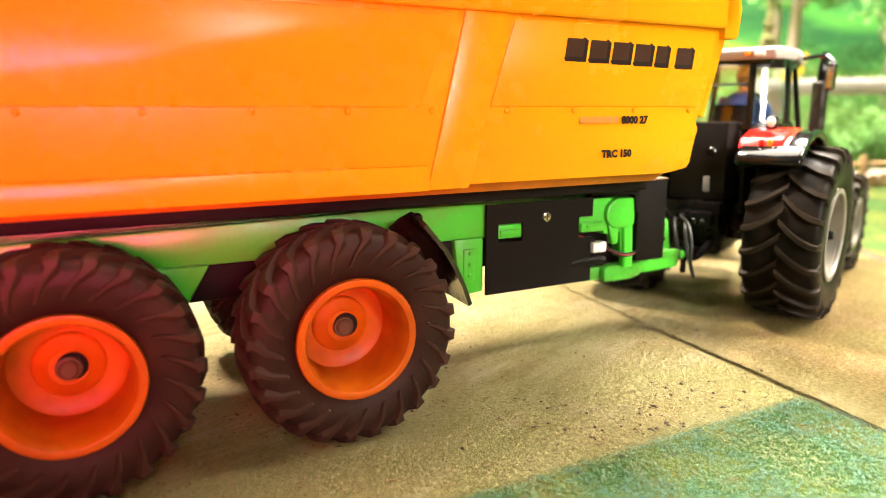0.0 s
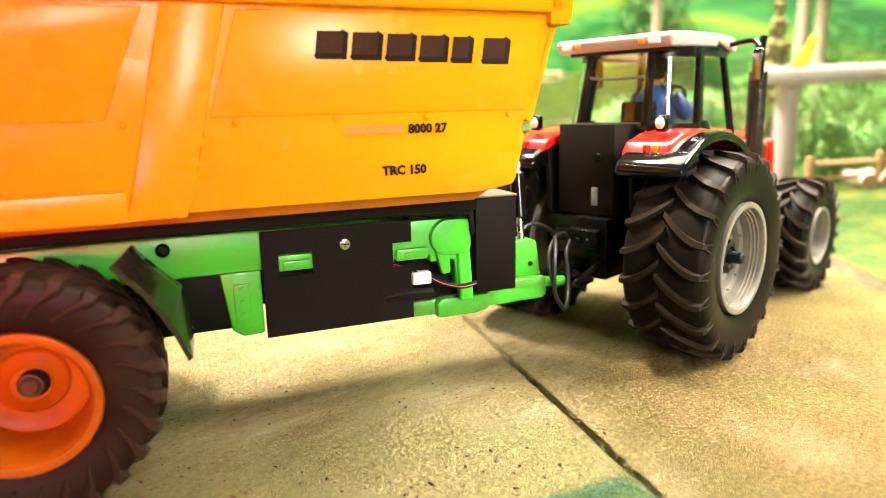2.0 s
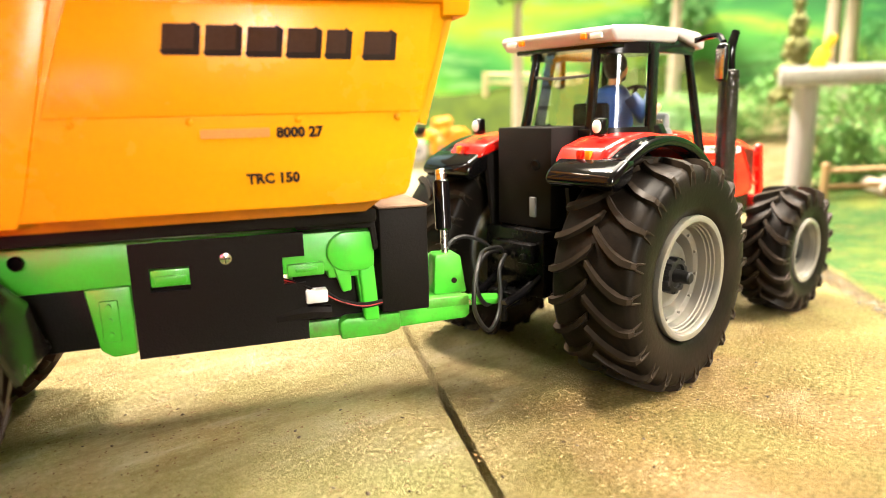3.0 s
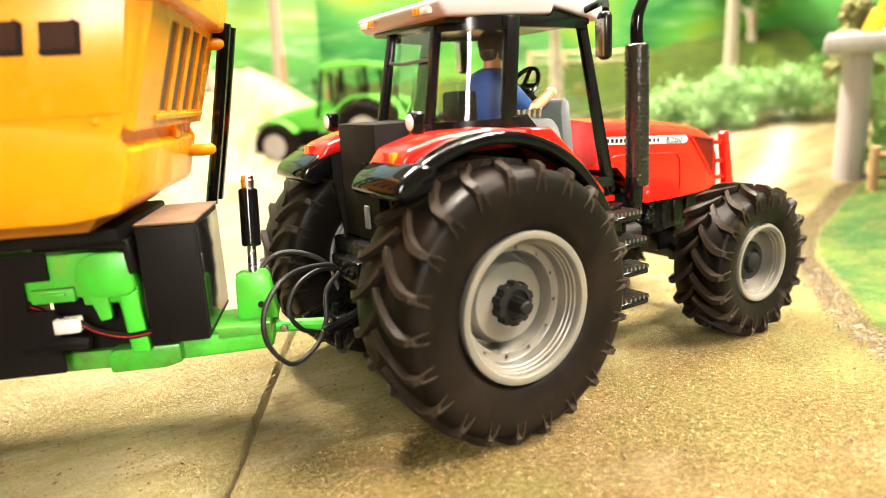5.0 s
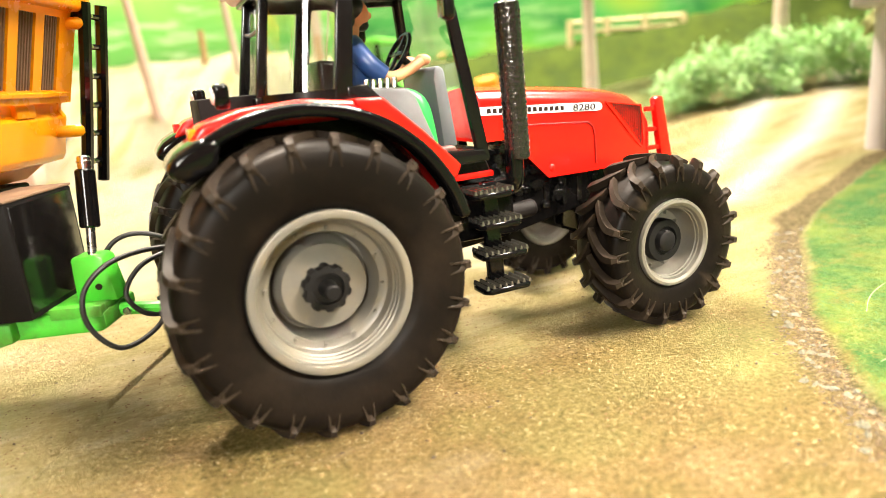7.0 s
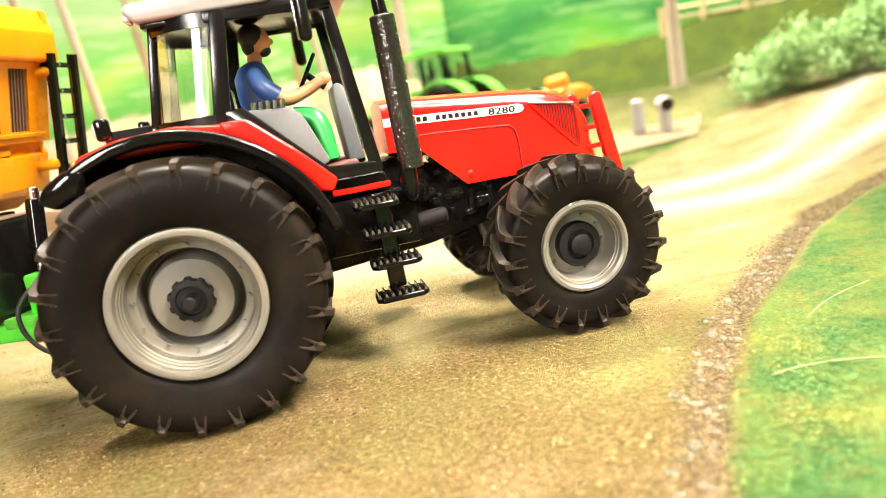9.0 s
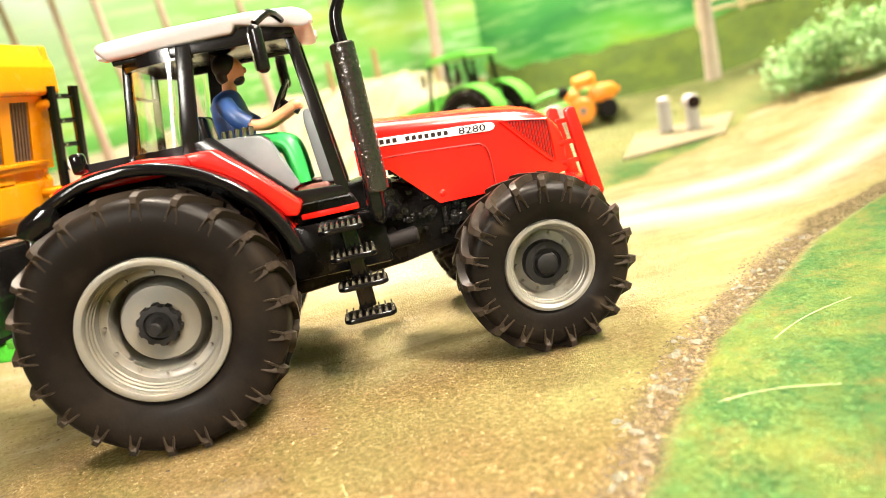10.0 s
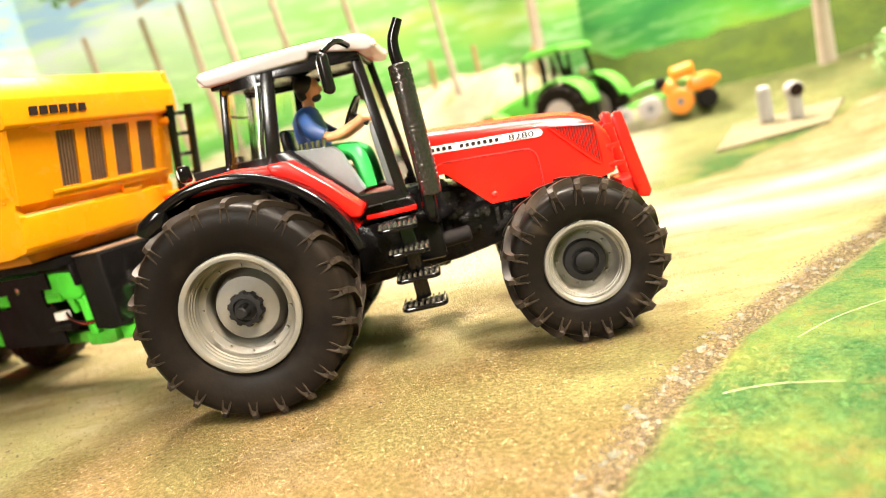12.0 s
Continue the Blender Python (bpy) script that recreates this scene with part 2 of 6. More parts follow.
M_GREY = surface("grey_cab_plastic", (0.15, 0.16, 0.17), 0.5, grain=25, bump=0.08, spread=0.08)
M_STEEL = surface("bright_steel", (0.6, 0.57, 0.52), 0.25, metal=1.0, dirt=(0.3, 0.25, 0.2), dirt_amt=0.4, grain=40)
M_AMBER = surface("amber_lens", (0.9, 0.22, 0.01), 0.15, grain=20, coat=0.4, bump=0)
M_LENS = surface("clear_lamp_lens", (0.75, 0.74, 0.72), 0.12, grain=20, coat=0.5, bump=0)
M_PAPER = surface("brown_card_top", (0.2, 0.12, 0.07), 0.7, dirt=(0.09, 0.05, 0.035), dirt_amt=0.5, grain=40, spread=0.2)
M_WINDOW = surface("brown_window_panel", (0.09, 0.045, 0.022), 0.5, dirt=(0.15, 0.08, 0.04), dirt_amt=0.4, grain=30, spread=0.15)
M_TAPE = surface("glossy_black_tape", (0.004, 0.0036, 0.0034), 0.16, dirt=(0.012, 0.01, 0.009), dirt_amt=0.5, grain=9, wear=1.3, coat=0.0, spread=0.3, bump=0.03)
M_PLATE = surface("worn_brown_black_sheet", (0.016, 0.012, 0.009), 0.26, dirt=(0.04, 0.026, 0.016), dirt_amt=0.5, grain=20, wear=2.5, coat=0.4, spread=0.2)
M_BAR = surface("chipped_green_drawbar_paint", (0.06, 0.52, 0.032), 0.4, dirt=(0.10, 0.085, 0.03), dirt_amt=0.75, grain=24, wear=4.5, spread=0.12, edge=(0.16, 0.12, 0.05))
M_HOSE = surface("black_hose_rubber", (0.01, 0.009, 0.009), 0.45, grain=60, bump=0.1)
M_WIRE_R = surface("red_wire", (0.5, 0.02, 0.02), 0.4)
M_SHIRT = surface("blue_figure_paint", (0.02, 0.06, 0.2), 0.4, grain=25)
M_TROUSER = surface("green_figure_paint", (0.02, 0.36, 0.06), 0.35, grain=25)
M_SKIN = surface("tan_figure_paint", (0.62, 0.27, 0.13), 0.45, grain=25)
M_HAIR = surface("brown_figure_paint", (0.005, 0.0035, 0.003), 0.5, grain=25)
M_SHOE = surface("dark_red_figure_paint", (0.16, 0.05, 0.035), 0.5, grain=25)
M_WOOD = surface("bare_wood", (0.42, 0.27, 0.13), 0.7, dirt=(0.24, 0.15, 0.07), dirt_amt=0.5, grain=20, bump=0.3, spread=0.2)
M_BARK = surface("pale_trunk_wood", (0.52, 0.43, 0.35), 0.8, dirt=(0.38, 0.29, 0.22), dirt_amt=0.5, grain=14, bump=0.4, spread=0.2)
M_CONCRETE = surface("grey_concrete", (0.36, 0.35, 0.33), 0.8, dirt=(0.2, 0.2, 0.17), dirt_amt=0.5, grain=20, bump=0.3, spread=0.15)
M_FARGREEN = surface("bright_green_paint", (0.13, 0.48, 0.06), 0.35, grain=20, coat=0.2, spread=0.08)
M_MOSS = surface("green_hedge_flock", (0.34, 0.55, 0.24), 0.9, dirt=(0.48, 0.62, 0.30), dirt_amt=0.6, grain=9, spread=0.3, bump=0.3, wear=1.5)
M_LEAF = surface("leaf_flock", (0.2, 0.42, 0.12), 0.85, dirt=(0.36, 0.5, 0.14), dirt_amt=0.6, grain=5, spread=0.3, bump=0.0, wear=0.8)
M_LEAFD = surface("dark_leaf_flock", (0.07, 0.2, 0.05), 0.9, dirt=(0.16, 0.32, 0.09), dirt_amt=0.6, grain=5, spread=0.3, bump=0.0, wear=0.8)


def glass_mat():
    m, t, p = nodes_of("clear_cab_pane")
    p.inputs["Base Color"].default_value = (0.93, 0.97, 0.95, 1)
    p.inputs["Transmission Weight"].default_value = 1.0
    p.inputs["Roughness"].default_value = 0.02
    p.inputs["IOR"].default_value = 1.5
    return m


M_GLASS = glass_mat()


M_SHIELD = surface("dark_chrome_shield", (0.075, 0.07, 0.065), 0.16, metal=0.85, spec=0.5, grain=26, bump=0.4, bump_d=0.0006, spread=0.3)

# ---- the layout's ground ----
def lerp_line(pts, x):
    for (a, b), (c, d) in zip(pts, pts[1:]):
        if x <= c:
            return b + (d - b) * max(0.0, min(1.0, (x - a) / (c - a)))
    return pts[-1][1]


def step(a, b, x):
    t = max(0.0, min(1.0, (x - a) / (b - a)))
    return t * t * (3 - 2 * t)


def ground_z(x, y):
    """Height in layout metres, from world layout metres: flat under the vehicles, rising to a bank behind."""
    q = V((x + 0.95, y, 0))
    c, s = math.cos(radians(22.9)), math.sin(radians(22.9))
    u, v = q.x * c - q.y * s, q.x * s + q.y * c  # along and across the road
    z = 0.11 * max(0.0, u - 6.0) * step(5.5, 9, u) * step(-1, 3, v)
    z += 0.5 * step(8, 12, v) + 0.8 * step(11.5, 16, v)
    z += 2.3 * step(11.0, 18.5, v) * step(1.5, -2.5, u)
    return min(z, 3.8)


EDGE = [(-1.8, 4.60), (-0.94, 4.78), (0.32, 5.21), (0.95, 5.56), (2.7, 6.48), (3.7, 7.3), (5.8, 9.9), (7.5, 13.0), (9, 20.0)]  # across -> along: rim of the grass mat
GRAVEL = [(-1.8, 4.36), (-0.36, 4.70), (1.1, 5.24), (3.67, 6.63), (5.8, 9.3), (7.5, 12.5), (9, 19.0)]


LANE_A = [(1.0, 4.4), (3.0, 4.6), (4.7, 4.9), (6.85, 5.3), (10.1, 8.6), (16, 16)]  # along -> across: pale wheel lanes
LANE_B = [(1.0, 5.6), (3.0, 5.7), (4.4, 5.9), (7.2, 7.3), (10.3, 11.2), (16, 19)]


def mat_rise(u, v):
    """The grass mat lies on the boards as a thin sheet."""
    e = lerp_line(EDGE, v) if v > -1.8 else 4.6 + (v + 1.8) * 0.1
    return 0.03 * step(-0.02, 0.08, u - e) * step(7.0, 5.0, v)


def ground():
    def axis(lo, hi, a, b, fine):
        out, x, st = [], a, fine
        while x < b:
            out.append(x)
            x += fine
        st = fine
        while x < hi:
            out.append(x)
            st *= 1.12
            x += st
        out.append(hi)
        x, st = a, fine
        while x > lo:
            st *= 1.12
            x -= st
            out.insert(0, max(x, lo))
        return out

    xs, ys = axis(-90, 110, -8.5, 11.0, 0.085), axis(-90, 90, -4.5, 9.5, 0.085)
    seam = [-0.036, -0.0335, -0.016, 0.016, 0.0335, 0.036]
    xs = sorted([x for x in xs if abs(x) > 0.04] + seam)
    verts, cols, faces, moss = [], [], [], []
    for v in ys:
        for u0 in xs:
            u = u0 - 0.553 + 0.085 * v * step(6, 2.5, abs(v))
            p = road(u, v)
            z = ground_z(p.x, p.y)
            n1 = noise.noise(V((u * 0.9, v * 0.9, 0))) + 0.5 * noise.noise(V((u * 2.7, v * 2.7, 3)))
            n2 = noise.noise(V((u * 6, v * 6, 7)))
            z += 0.006 * n1 + 0.004 * n2 + mat_rise(u, v)
            z += (0.16 * noise.noise(V((u * 1.1, v * 1.1, 5))) + 0.10 * noise.noise(V((u * 2.9, v * 2.9, 8)))) * step(8.5, 11.0, v) * step(3.5, 1.0, u)
            if abs(u0) < 0.0336 and -4 < v < 3.2:
                z -= 0.34
            elif abs(u0) < 0.06:
                z += 0.004 * noise.noise(V((v * 9, 0, u0 * 40)))
            # painted zones: r grass green, g gravel strip, b pale wheel lanes
            e = lerp_line(EDGE, v) if v > -1.8 else 4.6 + (v + 1.8) * 0.1
            gr = lerp_line(GRAVEL, v) if v > -1.8 else 4.36
            wob = 0.12 * n1 + 0.05 * n2
            green = step(-0.03, 0.06, u - e + 0.25 * wob)
            green = max(green, step(-2.12, -2.24, v + 0.1 * wob) * step(-0.02, -0.06, u0))
            past = v - (7.4 + 1.05 * (u - 3.9)) + wob * 2
            far = step(0.0, 0.5, past) * (0.38 + 0.62 * step(2.4, 1.2, past)) * step(3.1, 3.9, u + wob * 3) + 0.22 * step(3.0, 7.0, v) * step(3.6, 2.0, u)
            green = max(green, far * max(0.0, min(1.0, 0.85 + 0.4 * n1 + 0.3 * noise.noise(V((u * 0.35, v * 0.35, 9))))))
            gravel = step(-0.08, 0.10, u - gr + wob) * (1 - step(-0.04, 0.05, u - e))
            lane = 0.0
            for lane_line, w in ((LANE_A, 0.55), (LANE_B, 0.6)):
                d = v - lerp_line(lane_line, u)
                lane = max(lane, (0.92 + 0.4 * n1) * math.exp(-(d / w) ** 2) * step(1.5, 5.0, u))
            lane = max(lane, 0.55 * step(2.2, 3.6, v) * step(4.5, 2.5, u))
            wash = step(0.25, 0.75, 0.5 + 0.55 * n1) * 0.30 * (1 - lane)
            wash = max(wash, 0.6 * step(0.0, 1.0, past) * step(3.1, 3.9, u))
            wash = max(wash, 0.85 * step(-0.1, -1.7, v) * step(0.4, -0.4, u0) * (0.7 + 0.5 * n1))
            # green smears beside the grass mat
            wash = max(wash, 0.95 * step(0.75, 0.1, abs(u - gr + 0.35)) * step(-1.5, 0.3, v) * (0.6 + 0.6 * n1))
            bank = step(9.0, 11.5, v + wob * 3) * step(2.2, 0.2, u + wob * 3)
            green = green * (1 - 0.9 * bank)
            lane = max(lane, 0.35 * bank)
            tuft = noise.noise(V((u * 1.6, v * 1.6, 12))) + 0.6 * noise.noise(V((u * 4.2, v * 4.2, 2)))
            wash = max(wash, bank * 0.75 * step(0.0, 0.35, tuft))
            olive = step(12.2, 14.5, v - 0.25 * (u - 4.0) + wob * 4) * step(1.6, 3.2, u)
            brown = step(0.35, -0.9, v - 0.25 * u + 0.4 * n1) * step(-0.2, 0.9, u0 + 0.3 * n1) * (0.95 + 0.5 * n1)
            moss.append((max(0.0, min(1.0, 0.9 * olive * (0.8 + 0.5 * n1))), max(0.0, min(1.0, brown)), 0.0, 1.0))
            verts.append((p.x, p.y, z))
            cols.append((max(0, green), max(0, gravel), max(0, lane), max(0.0, min(1.0, wash))))
    nx = len(xs)
    for j in range(len(ys) - 1):
        for i in range(nx - 1):
            a = j * nx + i
            faces.append((a, a + 1, a + nx + 1, a + nx))
    me = bpy.data.meshes.new("ground")
    me.from_pydata([(x * S, y * S, z * S) for x, y, z in verts], [], faces)
    col = me.color_attributes.new("zone", "FLOAT_COLOR", "POINT")
    col.data.foreach_set("color", [c for q in cols for c in q])
    col = me.color_attributes.new("moss", "FLOAT_COLOR", "POINT")
    col.data.foreach_set("color", [c for q in moss for c in q])
    me.polygons.foreach_set("use_smooth", [abs(xs[k % (nx - 1)] + xs[k % (nx - 1) + 1]) > 0.08 for k in range(len(me.polygons))])
    me.materials.append(ground_mat())
    ob = new("ground", me)
    return tagged(ob, "painted sand-coloured board road with green flocked verges", "ground", kind="structure")


def ground_mat():
    m, t, p = nodes_of("painted_sand_ground")
    v = coords(t)
    at = t.nodes.new("ShaderNodeVertexColor")
    at.layer_name = "zone"
    sep = t.nodes.new("ShaderNodeSeparateColor")
    t.links.new(at.outputs["Color"], sep.inputs["Color"])
    fine, mid, broad = noise_tex(t, v, 24, 6, 0.8), noise_tex(t, v, 5.0, 5, 0.7), noise_tex(t, v, 0.9, 5, 0.6)
    fine = ramp(t, fine, (0.36, (0, 0, 0)), (0.64, (1, 1, 1)))
    mp = t.nodes.new("ShaderNodeMapping")
    t.links.new(v, mp.inputs["Vector"])
    mp.inputs["Scale"].default_value, mp.inputs["Rotation"].default_value = (9, 30, 20), (0, 0, 0.6)
    fibre = ramp(t, noise_tex(t, mp.outputs["Vector"], 1.0, 4, 0.7), (0.42, (0, 0, 0)), (0.6, (1, 1, 1)))
    sand = mixed(t, (0.42, 0.32, 0.13), (0.66, 0.535, 0.29), fine)
    sand = mixed(t, sand, (0.33, 0.25, 0.09), mixed(t, (0, 0, 0), (0.35, 0.35, 0.35), fibre))
    sand = mixed(t, sand, (0.40, 0.29, 0.11), ramp(t, mid, (0.48, (0, 0, 0)), (0.68, (0.65, 0.65, 0.65))))
    sand = mixed(t, sand, (0.68, 0.58, 0.36), ramp(t, broad, (0.45, (0, 0, 0)), (0.7, (0.6, 0.6, 0.6))))
    # smears drawn out along the road
    mp3 = t.nodes.new("ShaderNodeMapping")
    t.links.new(v, mp3.inputs["Vector"])
    mp3.inputs["Rotation"].default_value, mp3.inputs["Scale"].default_value = (0, 0, 0.4), (0.55, 2.3, 1.0)
    smear = noise_tex(t, mp3.outputs["Vector"], 1.1, 6, 0.68)
    sand = mixed(t, sand, (0.30, 0.205, 0.075), ramp(t, smear, (0.52, (0, 0, 0)), (0.62, (0.62, 0.62, 0.62))))
    sand = mixed(t, sand, (0.76, 0.66, 0.43), ramp(t, smear, (0.34, (0.7, 0.7, 0.7)), (0.45, (0, 0, 0))))
    mo = t.nodes.new("ShaderNodeVertexColor")
    mo.layer_name = "moss"
    ms = t.nodes.new("ShaderNodeSeparateColor")
    t.links.new(mo.outputs["Color"], ms.inputs["Color"])
    sand = mixed(t, sand, mixed(t, (0.09, 0.05, 0.015), (0.33, 0.205, 0.068), fine), ms.outputs["Green"])
    sand = mixed(t, sand, (0.83, 0.77, 0.60), sep.outputs["Blue"])
    sand = mixed(t, sand, mixed(t, (0.29, 0.30, 0.09), (0.52, 0.51, 0.20), fine), at.outputs["Alpha"])
    grass = mixed(t, (0.03, 0.12, 0.028), (0.15, 0.29, 0.07), fine)
    patch = noise_tex(t, v, 5.0, 5, 0.75)
    grass = mixed(t, grass, (0.05, 0.17, 0.05), ramp(t, patch, (0.47, (0, 0, 0)), (0.62, (0.8, 0.8, 0.8))))
    grass = mixed(t, grass, (0.38, 0.40, 0.075), ramp(t, broad, (0.44, (0, 0, 0)), (0.66, (0.75, 0.75, 0.75))))
    grass = mixed(t, grass, (0.34, 0.25, 0.07), ramp(t, noise_tex(t, v, 1.7, 6, 0.75), (0.52, (0, 0, 0)), (0.68, (0.8, 0.8, 0.8))))
    grass = mixed(t, grass, (0.09, 0.25, 0.06), ramp(t, mid, (0.5, (0, 0, 0)), (0.8, (0.7, 0.7, 0.7))))
    grit = mixed(t, (0.10, 0.075, 0.035), (0.32, 0.245, 0.12), ramp(t, fine, (0.35, (0, 0, 0)), (0.65, (1, 1, 1))))
    c = mixed(t, sand, grit, sep.outputs["Green"])
    c = mixed(t, c, grass, sep.outputs["Red"])
    c = mixed(t, c, mixed(t, (0.07, 0.10, 0.025), (0.17, 0.19, 0.055), mid), ms.outputs["Red"])
    t.links.new(c, p.inputs["Base Color"])
    p.inputs["Roughness"].default_value = 0.92
    p.inputs["Specular IOR Level"].default_value = 0.15
    b = t.nodes.new("ShaderNodeBump")
    b.inputs["Strength"].default_value, b.inputs["Distance"].default_value = 1.0, 0.002
    t.links.new(fine, b.inputs["Height"])
    t.links.new(b.outputs["Normal"], p.inputs["Normal"])
    return m


ground()


def scatter_ground():
    """Loose grit, gravel, flock fibres and litter on the boards."""
    rnd = random.Random(11)

    def drop(n, place, size, flat, mat, name, label):
        vs, fs = [], []
        for _ in range(n):
            q = place()
            if q is None:
                continue
            p = road(*q)
            z = ground_z(p.x, p.y)
            r = size * rnd.uniform(0.5, 1.5)
            th = rnd.uniform(0, 6.28)
            ax, ay, az = r * rnd.uniform(0.8, 1.6), r * rnd.uniform(0.6, 1.0), r * flat * rnd.uniform(0.7, 1.2)
            base = len(vs)
            for k, (x, y, zz) in enumerate(((1, 0, 0.1), (0.25, 0.9, 0.2), (-0.9, 0.45, 0.1), (-0.6, -0.8, 0.15), (0.5, -0.85, 0.1), (0.25, 0.1, 1.0), (-0.35, -0.05, 0.9))):
                x, y = x * ax * rnd.uniform(0.8, 1.2), y * ay * rnd.uniform(0.8, 1.2)
                vs.append(((p.x + x * math.cos(th) - y * math.sin(th)) * S, (p.y + x * math.sin(th) + y * math.cos(th)) * S, (z + zz * az) * S))
            b = base
            fs += [(b, b + 1, b + 5), (b + 1, b + 2, b + 6, b + 5), (b + 2, b + 3, b + 6), (b + 3, b + 4, b + 5, b + 6), (b + 4, b, b + 5)]
        me = bpy.data.meshes.new(name)
        me.from_pydata(vs, [], fs)
        me.materials.append(mat)
        return tagged(new(name, me), label, name.replace("_", " "), kind="stuff")

    def strip():
        v = rnd.uniform(-2.4, 3.0)
        e, g = lerp_line(EDGE, v), lerp_line(GRAVEL, v)
        g -= 0.12 + 0.15 * noise.noise(V((v * 1.1, 2, 5)))
        return (g + (e - 0.04 - g) * rnd.betavariate(1.7, 1.2), v)

    def boards():
        return (rnd.uniform(-7.0, 5.2), rnd.uniform(-2.1, 2.2))

    def crumbs():
        return (rnd.gauss(-1.95, 0.7), rnd.gauss(-1.85, 0.25))

    m1 = surface("gravel_stone", (0.11, 0.10, 0.065), 0.9, dirt=(0.055, 0.06, 0.042), dirt_amt=0.9, grain=8, wear=4.0, spread=0.4, bump=0.3)
    m2 = surface("dark_grit", (0.07, 0.05, 0.025), 0.9, dirt=(0.16, 0.09, 0.035), dirt_amt=0.8, wear=6.0, grain=30)
    m5 = surface("brown_gravel", (0.16, 0.115, 0.05), 0.9, dirt=(0.10, 0.075, 0.035), dirt_amt=0.9, grain=9, wear=5.0, spread=0.3)
    m4 = surface("brown_fleck", (0.24, 0.13, 0.045), 0.9, grain=30)
    m3 = surface("pale_grit", (0.42, 0.33, 0.15), 0.9, dirt=(0.26, 0.16, 0.05), dirt_amt=0.9, grain=9, wear=5.0, spread=0.3)
    drop(80, strip, 0.030, 0.6, m1, "gravel", "grey and brown gravel beside the road")
    drop(2000, strip, 0.0095, 0.8, m2, "gravel_crumbs", "small dark crumbs among the gravel")
    drop(500, strip, 0.012, 0.8, m5, "fine_gravel", "brown fine gravel beside the road")
    drop(300, boards, 0.012, 0.7, m2, "grit", "dark loose grit on the sand road")
    drop(3600, boards, 0.0095, 0.5, m4, "flecks", "brown flecks on the sand road")
    drop(60, crumbs, 0.016, 0.7, m2, "grit_patch", "dark crumbs on the board")
    drop(3500, boards, 0.0065, 0.4, m3, "sawdust", "pale sawdust and sand grains stuck to the road")

    # flock fibres of the grass mats
    def fibres(n, place, mat, name, label, length, wide=0.004):
        vs, fs = [], []
        for _ in range(n):
            q = place()
            if q is None:
                continue
            p = road(*q)
            z = ground_z(p.x, p.y) + rnd.uniform(0.0, 0.01) + mat_rise(*q)
            a, l, w = rnd.uniform(0, 6.28), length * rnd.uniform(0.5, 1.5), wide
            up = rnd.uniform(0.1, 0.7) * l * (0.3 if name == "grass" else 0.08)
            dx, dy = math.cos(a), math.sin(a)
            b = len(vs)
            bend = rnd.uniform(-0.4, 0.4) * l
            for x, y, h in ((-0.5 * l, 0, 0), (0, bend * 0.5, up), (0.5 * l, bend, up * 0.4)):
                for sgn in (-1, 1):
                    vs.append(((p.x + x * dx - (y + sgn * w) * dy) * S, (p.y + x * dy + (y + sgn * w) * dx) * S, (z + h) * S))
            fs += [(b, b + 1, b + 3, b + 2), (b + 2, b + 3, b + 5, b + 4)]
        me = bpy.data.meshes.new(name)
        me.from_pydata(vs, [], fs)
        me.materials.append(mat)
        return tagged(new(name, me), label, name.replace("_", " "), kind="stuff")

    shade = [0]

    def patchy(u, v):
        n = noise.noise(V((u * 1.3, v * 1.3, 4))) + 0.6 * noise.noise(V((u * 3.5, v * 3.5, 1))) + rnd.uniform(-0.25, 0.25)
        return (u, v) if shade[0] == (0 if n < -0.3 else 1 if n < 0.02 else 2 if n < 0.28 else 3) else None

    def mat_right():
        v = rnd.uniform(-3.6, 4.2)
        fringe = 0.05 * noise.noise(V((v * 4.0, 2, 2))) + rnd.uniform(-0.05, 0.04)
        return patchy(lerp_line(EDGE, v) + fringe + abs(rnd.gauss(0, 1.3)) * rnd.random() ** 0.3, v)

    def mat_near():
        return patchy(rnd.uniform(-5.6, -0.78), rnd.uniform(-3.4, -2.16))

    for k, c in enumerate(((0.045, 0.13, 0.03), (0.085, 0.21, 0.05), (0.12, 0.22, 0.045), (0.21, 0.22, 0.04))):
        shade[0] = k
        m = surface("flock_green_" + "abcd"[k], c, 0.8, grain=20, bump=0, spread=0.25)
        fibres(9000, mat_right, m, "grass", "short green flock fibres of the grass mat", 0.038, 0.0017)
        # near mat: a darker teal copy, the trailer's shade put into its colour
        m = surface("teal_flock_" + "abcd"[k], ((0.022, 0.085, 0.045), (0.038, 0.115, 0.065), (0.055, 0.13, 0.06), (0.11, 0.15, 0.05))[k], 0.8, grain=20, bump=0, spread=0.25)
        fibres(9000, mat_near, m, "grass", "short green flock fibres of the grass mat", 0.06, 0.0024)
    def board_fibre():
        u, v = rnd.uniform(-6.8, 4.6), rnd.uniform(-2.15, 2.4)
        return (u, v) if u < lerp_line(GRAVEL, max(v, -1.8)) else None

    for k, c in enumerate(((0.56, 0.45, 0.21), (0.30, 0.22, 0.08))):
        m = surface("wood_fibre_" + "ab"[k], c, 0.8, grain=20, bump=0, spread=0.2)
        fibres(5000, board_fibre, m, "wood_fibres", "short wood fibres in the surface of the board", 0.03, 0.0018)
    m = surface("pale_straw", (0.5, 0.55, 0.32), 0.6, grain=20, bump=0)
    for k, (x0, y0, x1, y1) in enumerate(((3.45, -2.62, 4.15, -2.75), (4.25, -2.0, 5.15, -1.62))):
        pts = [(x0 + (x1 - x0) * i / 4, y0 + (y1 - y0) * i / 4 + 0.05 * math.sin(i * 0.9), 0.04) for i in range(5)]
        solo("straw", tube(pts, 0.0022, 6, k=4), m, "single pale straw lying on the grass mat", "straw", group="loose straws")


scatter_ground()

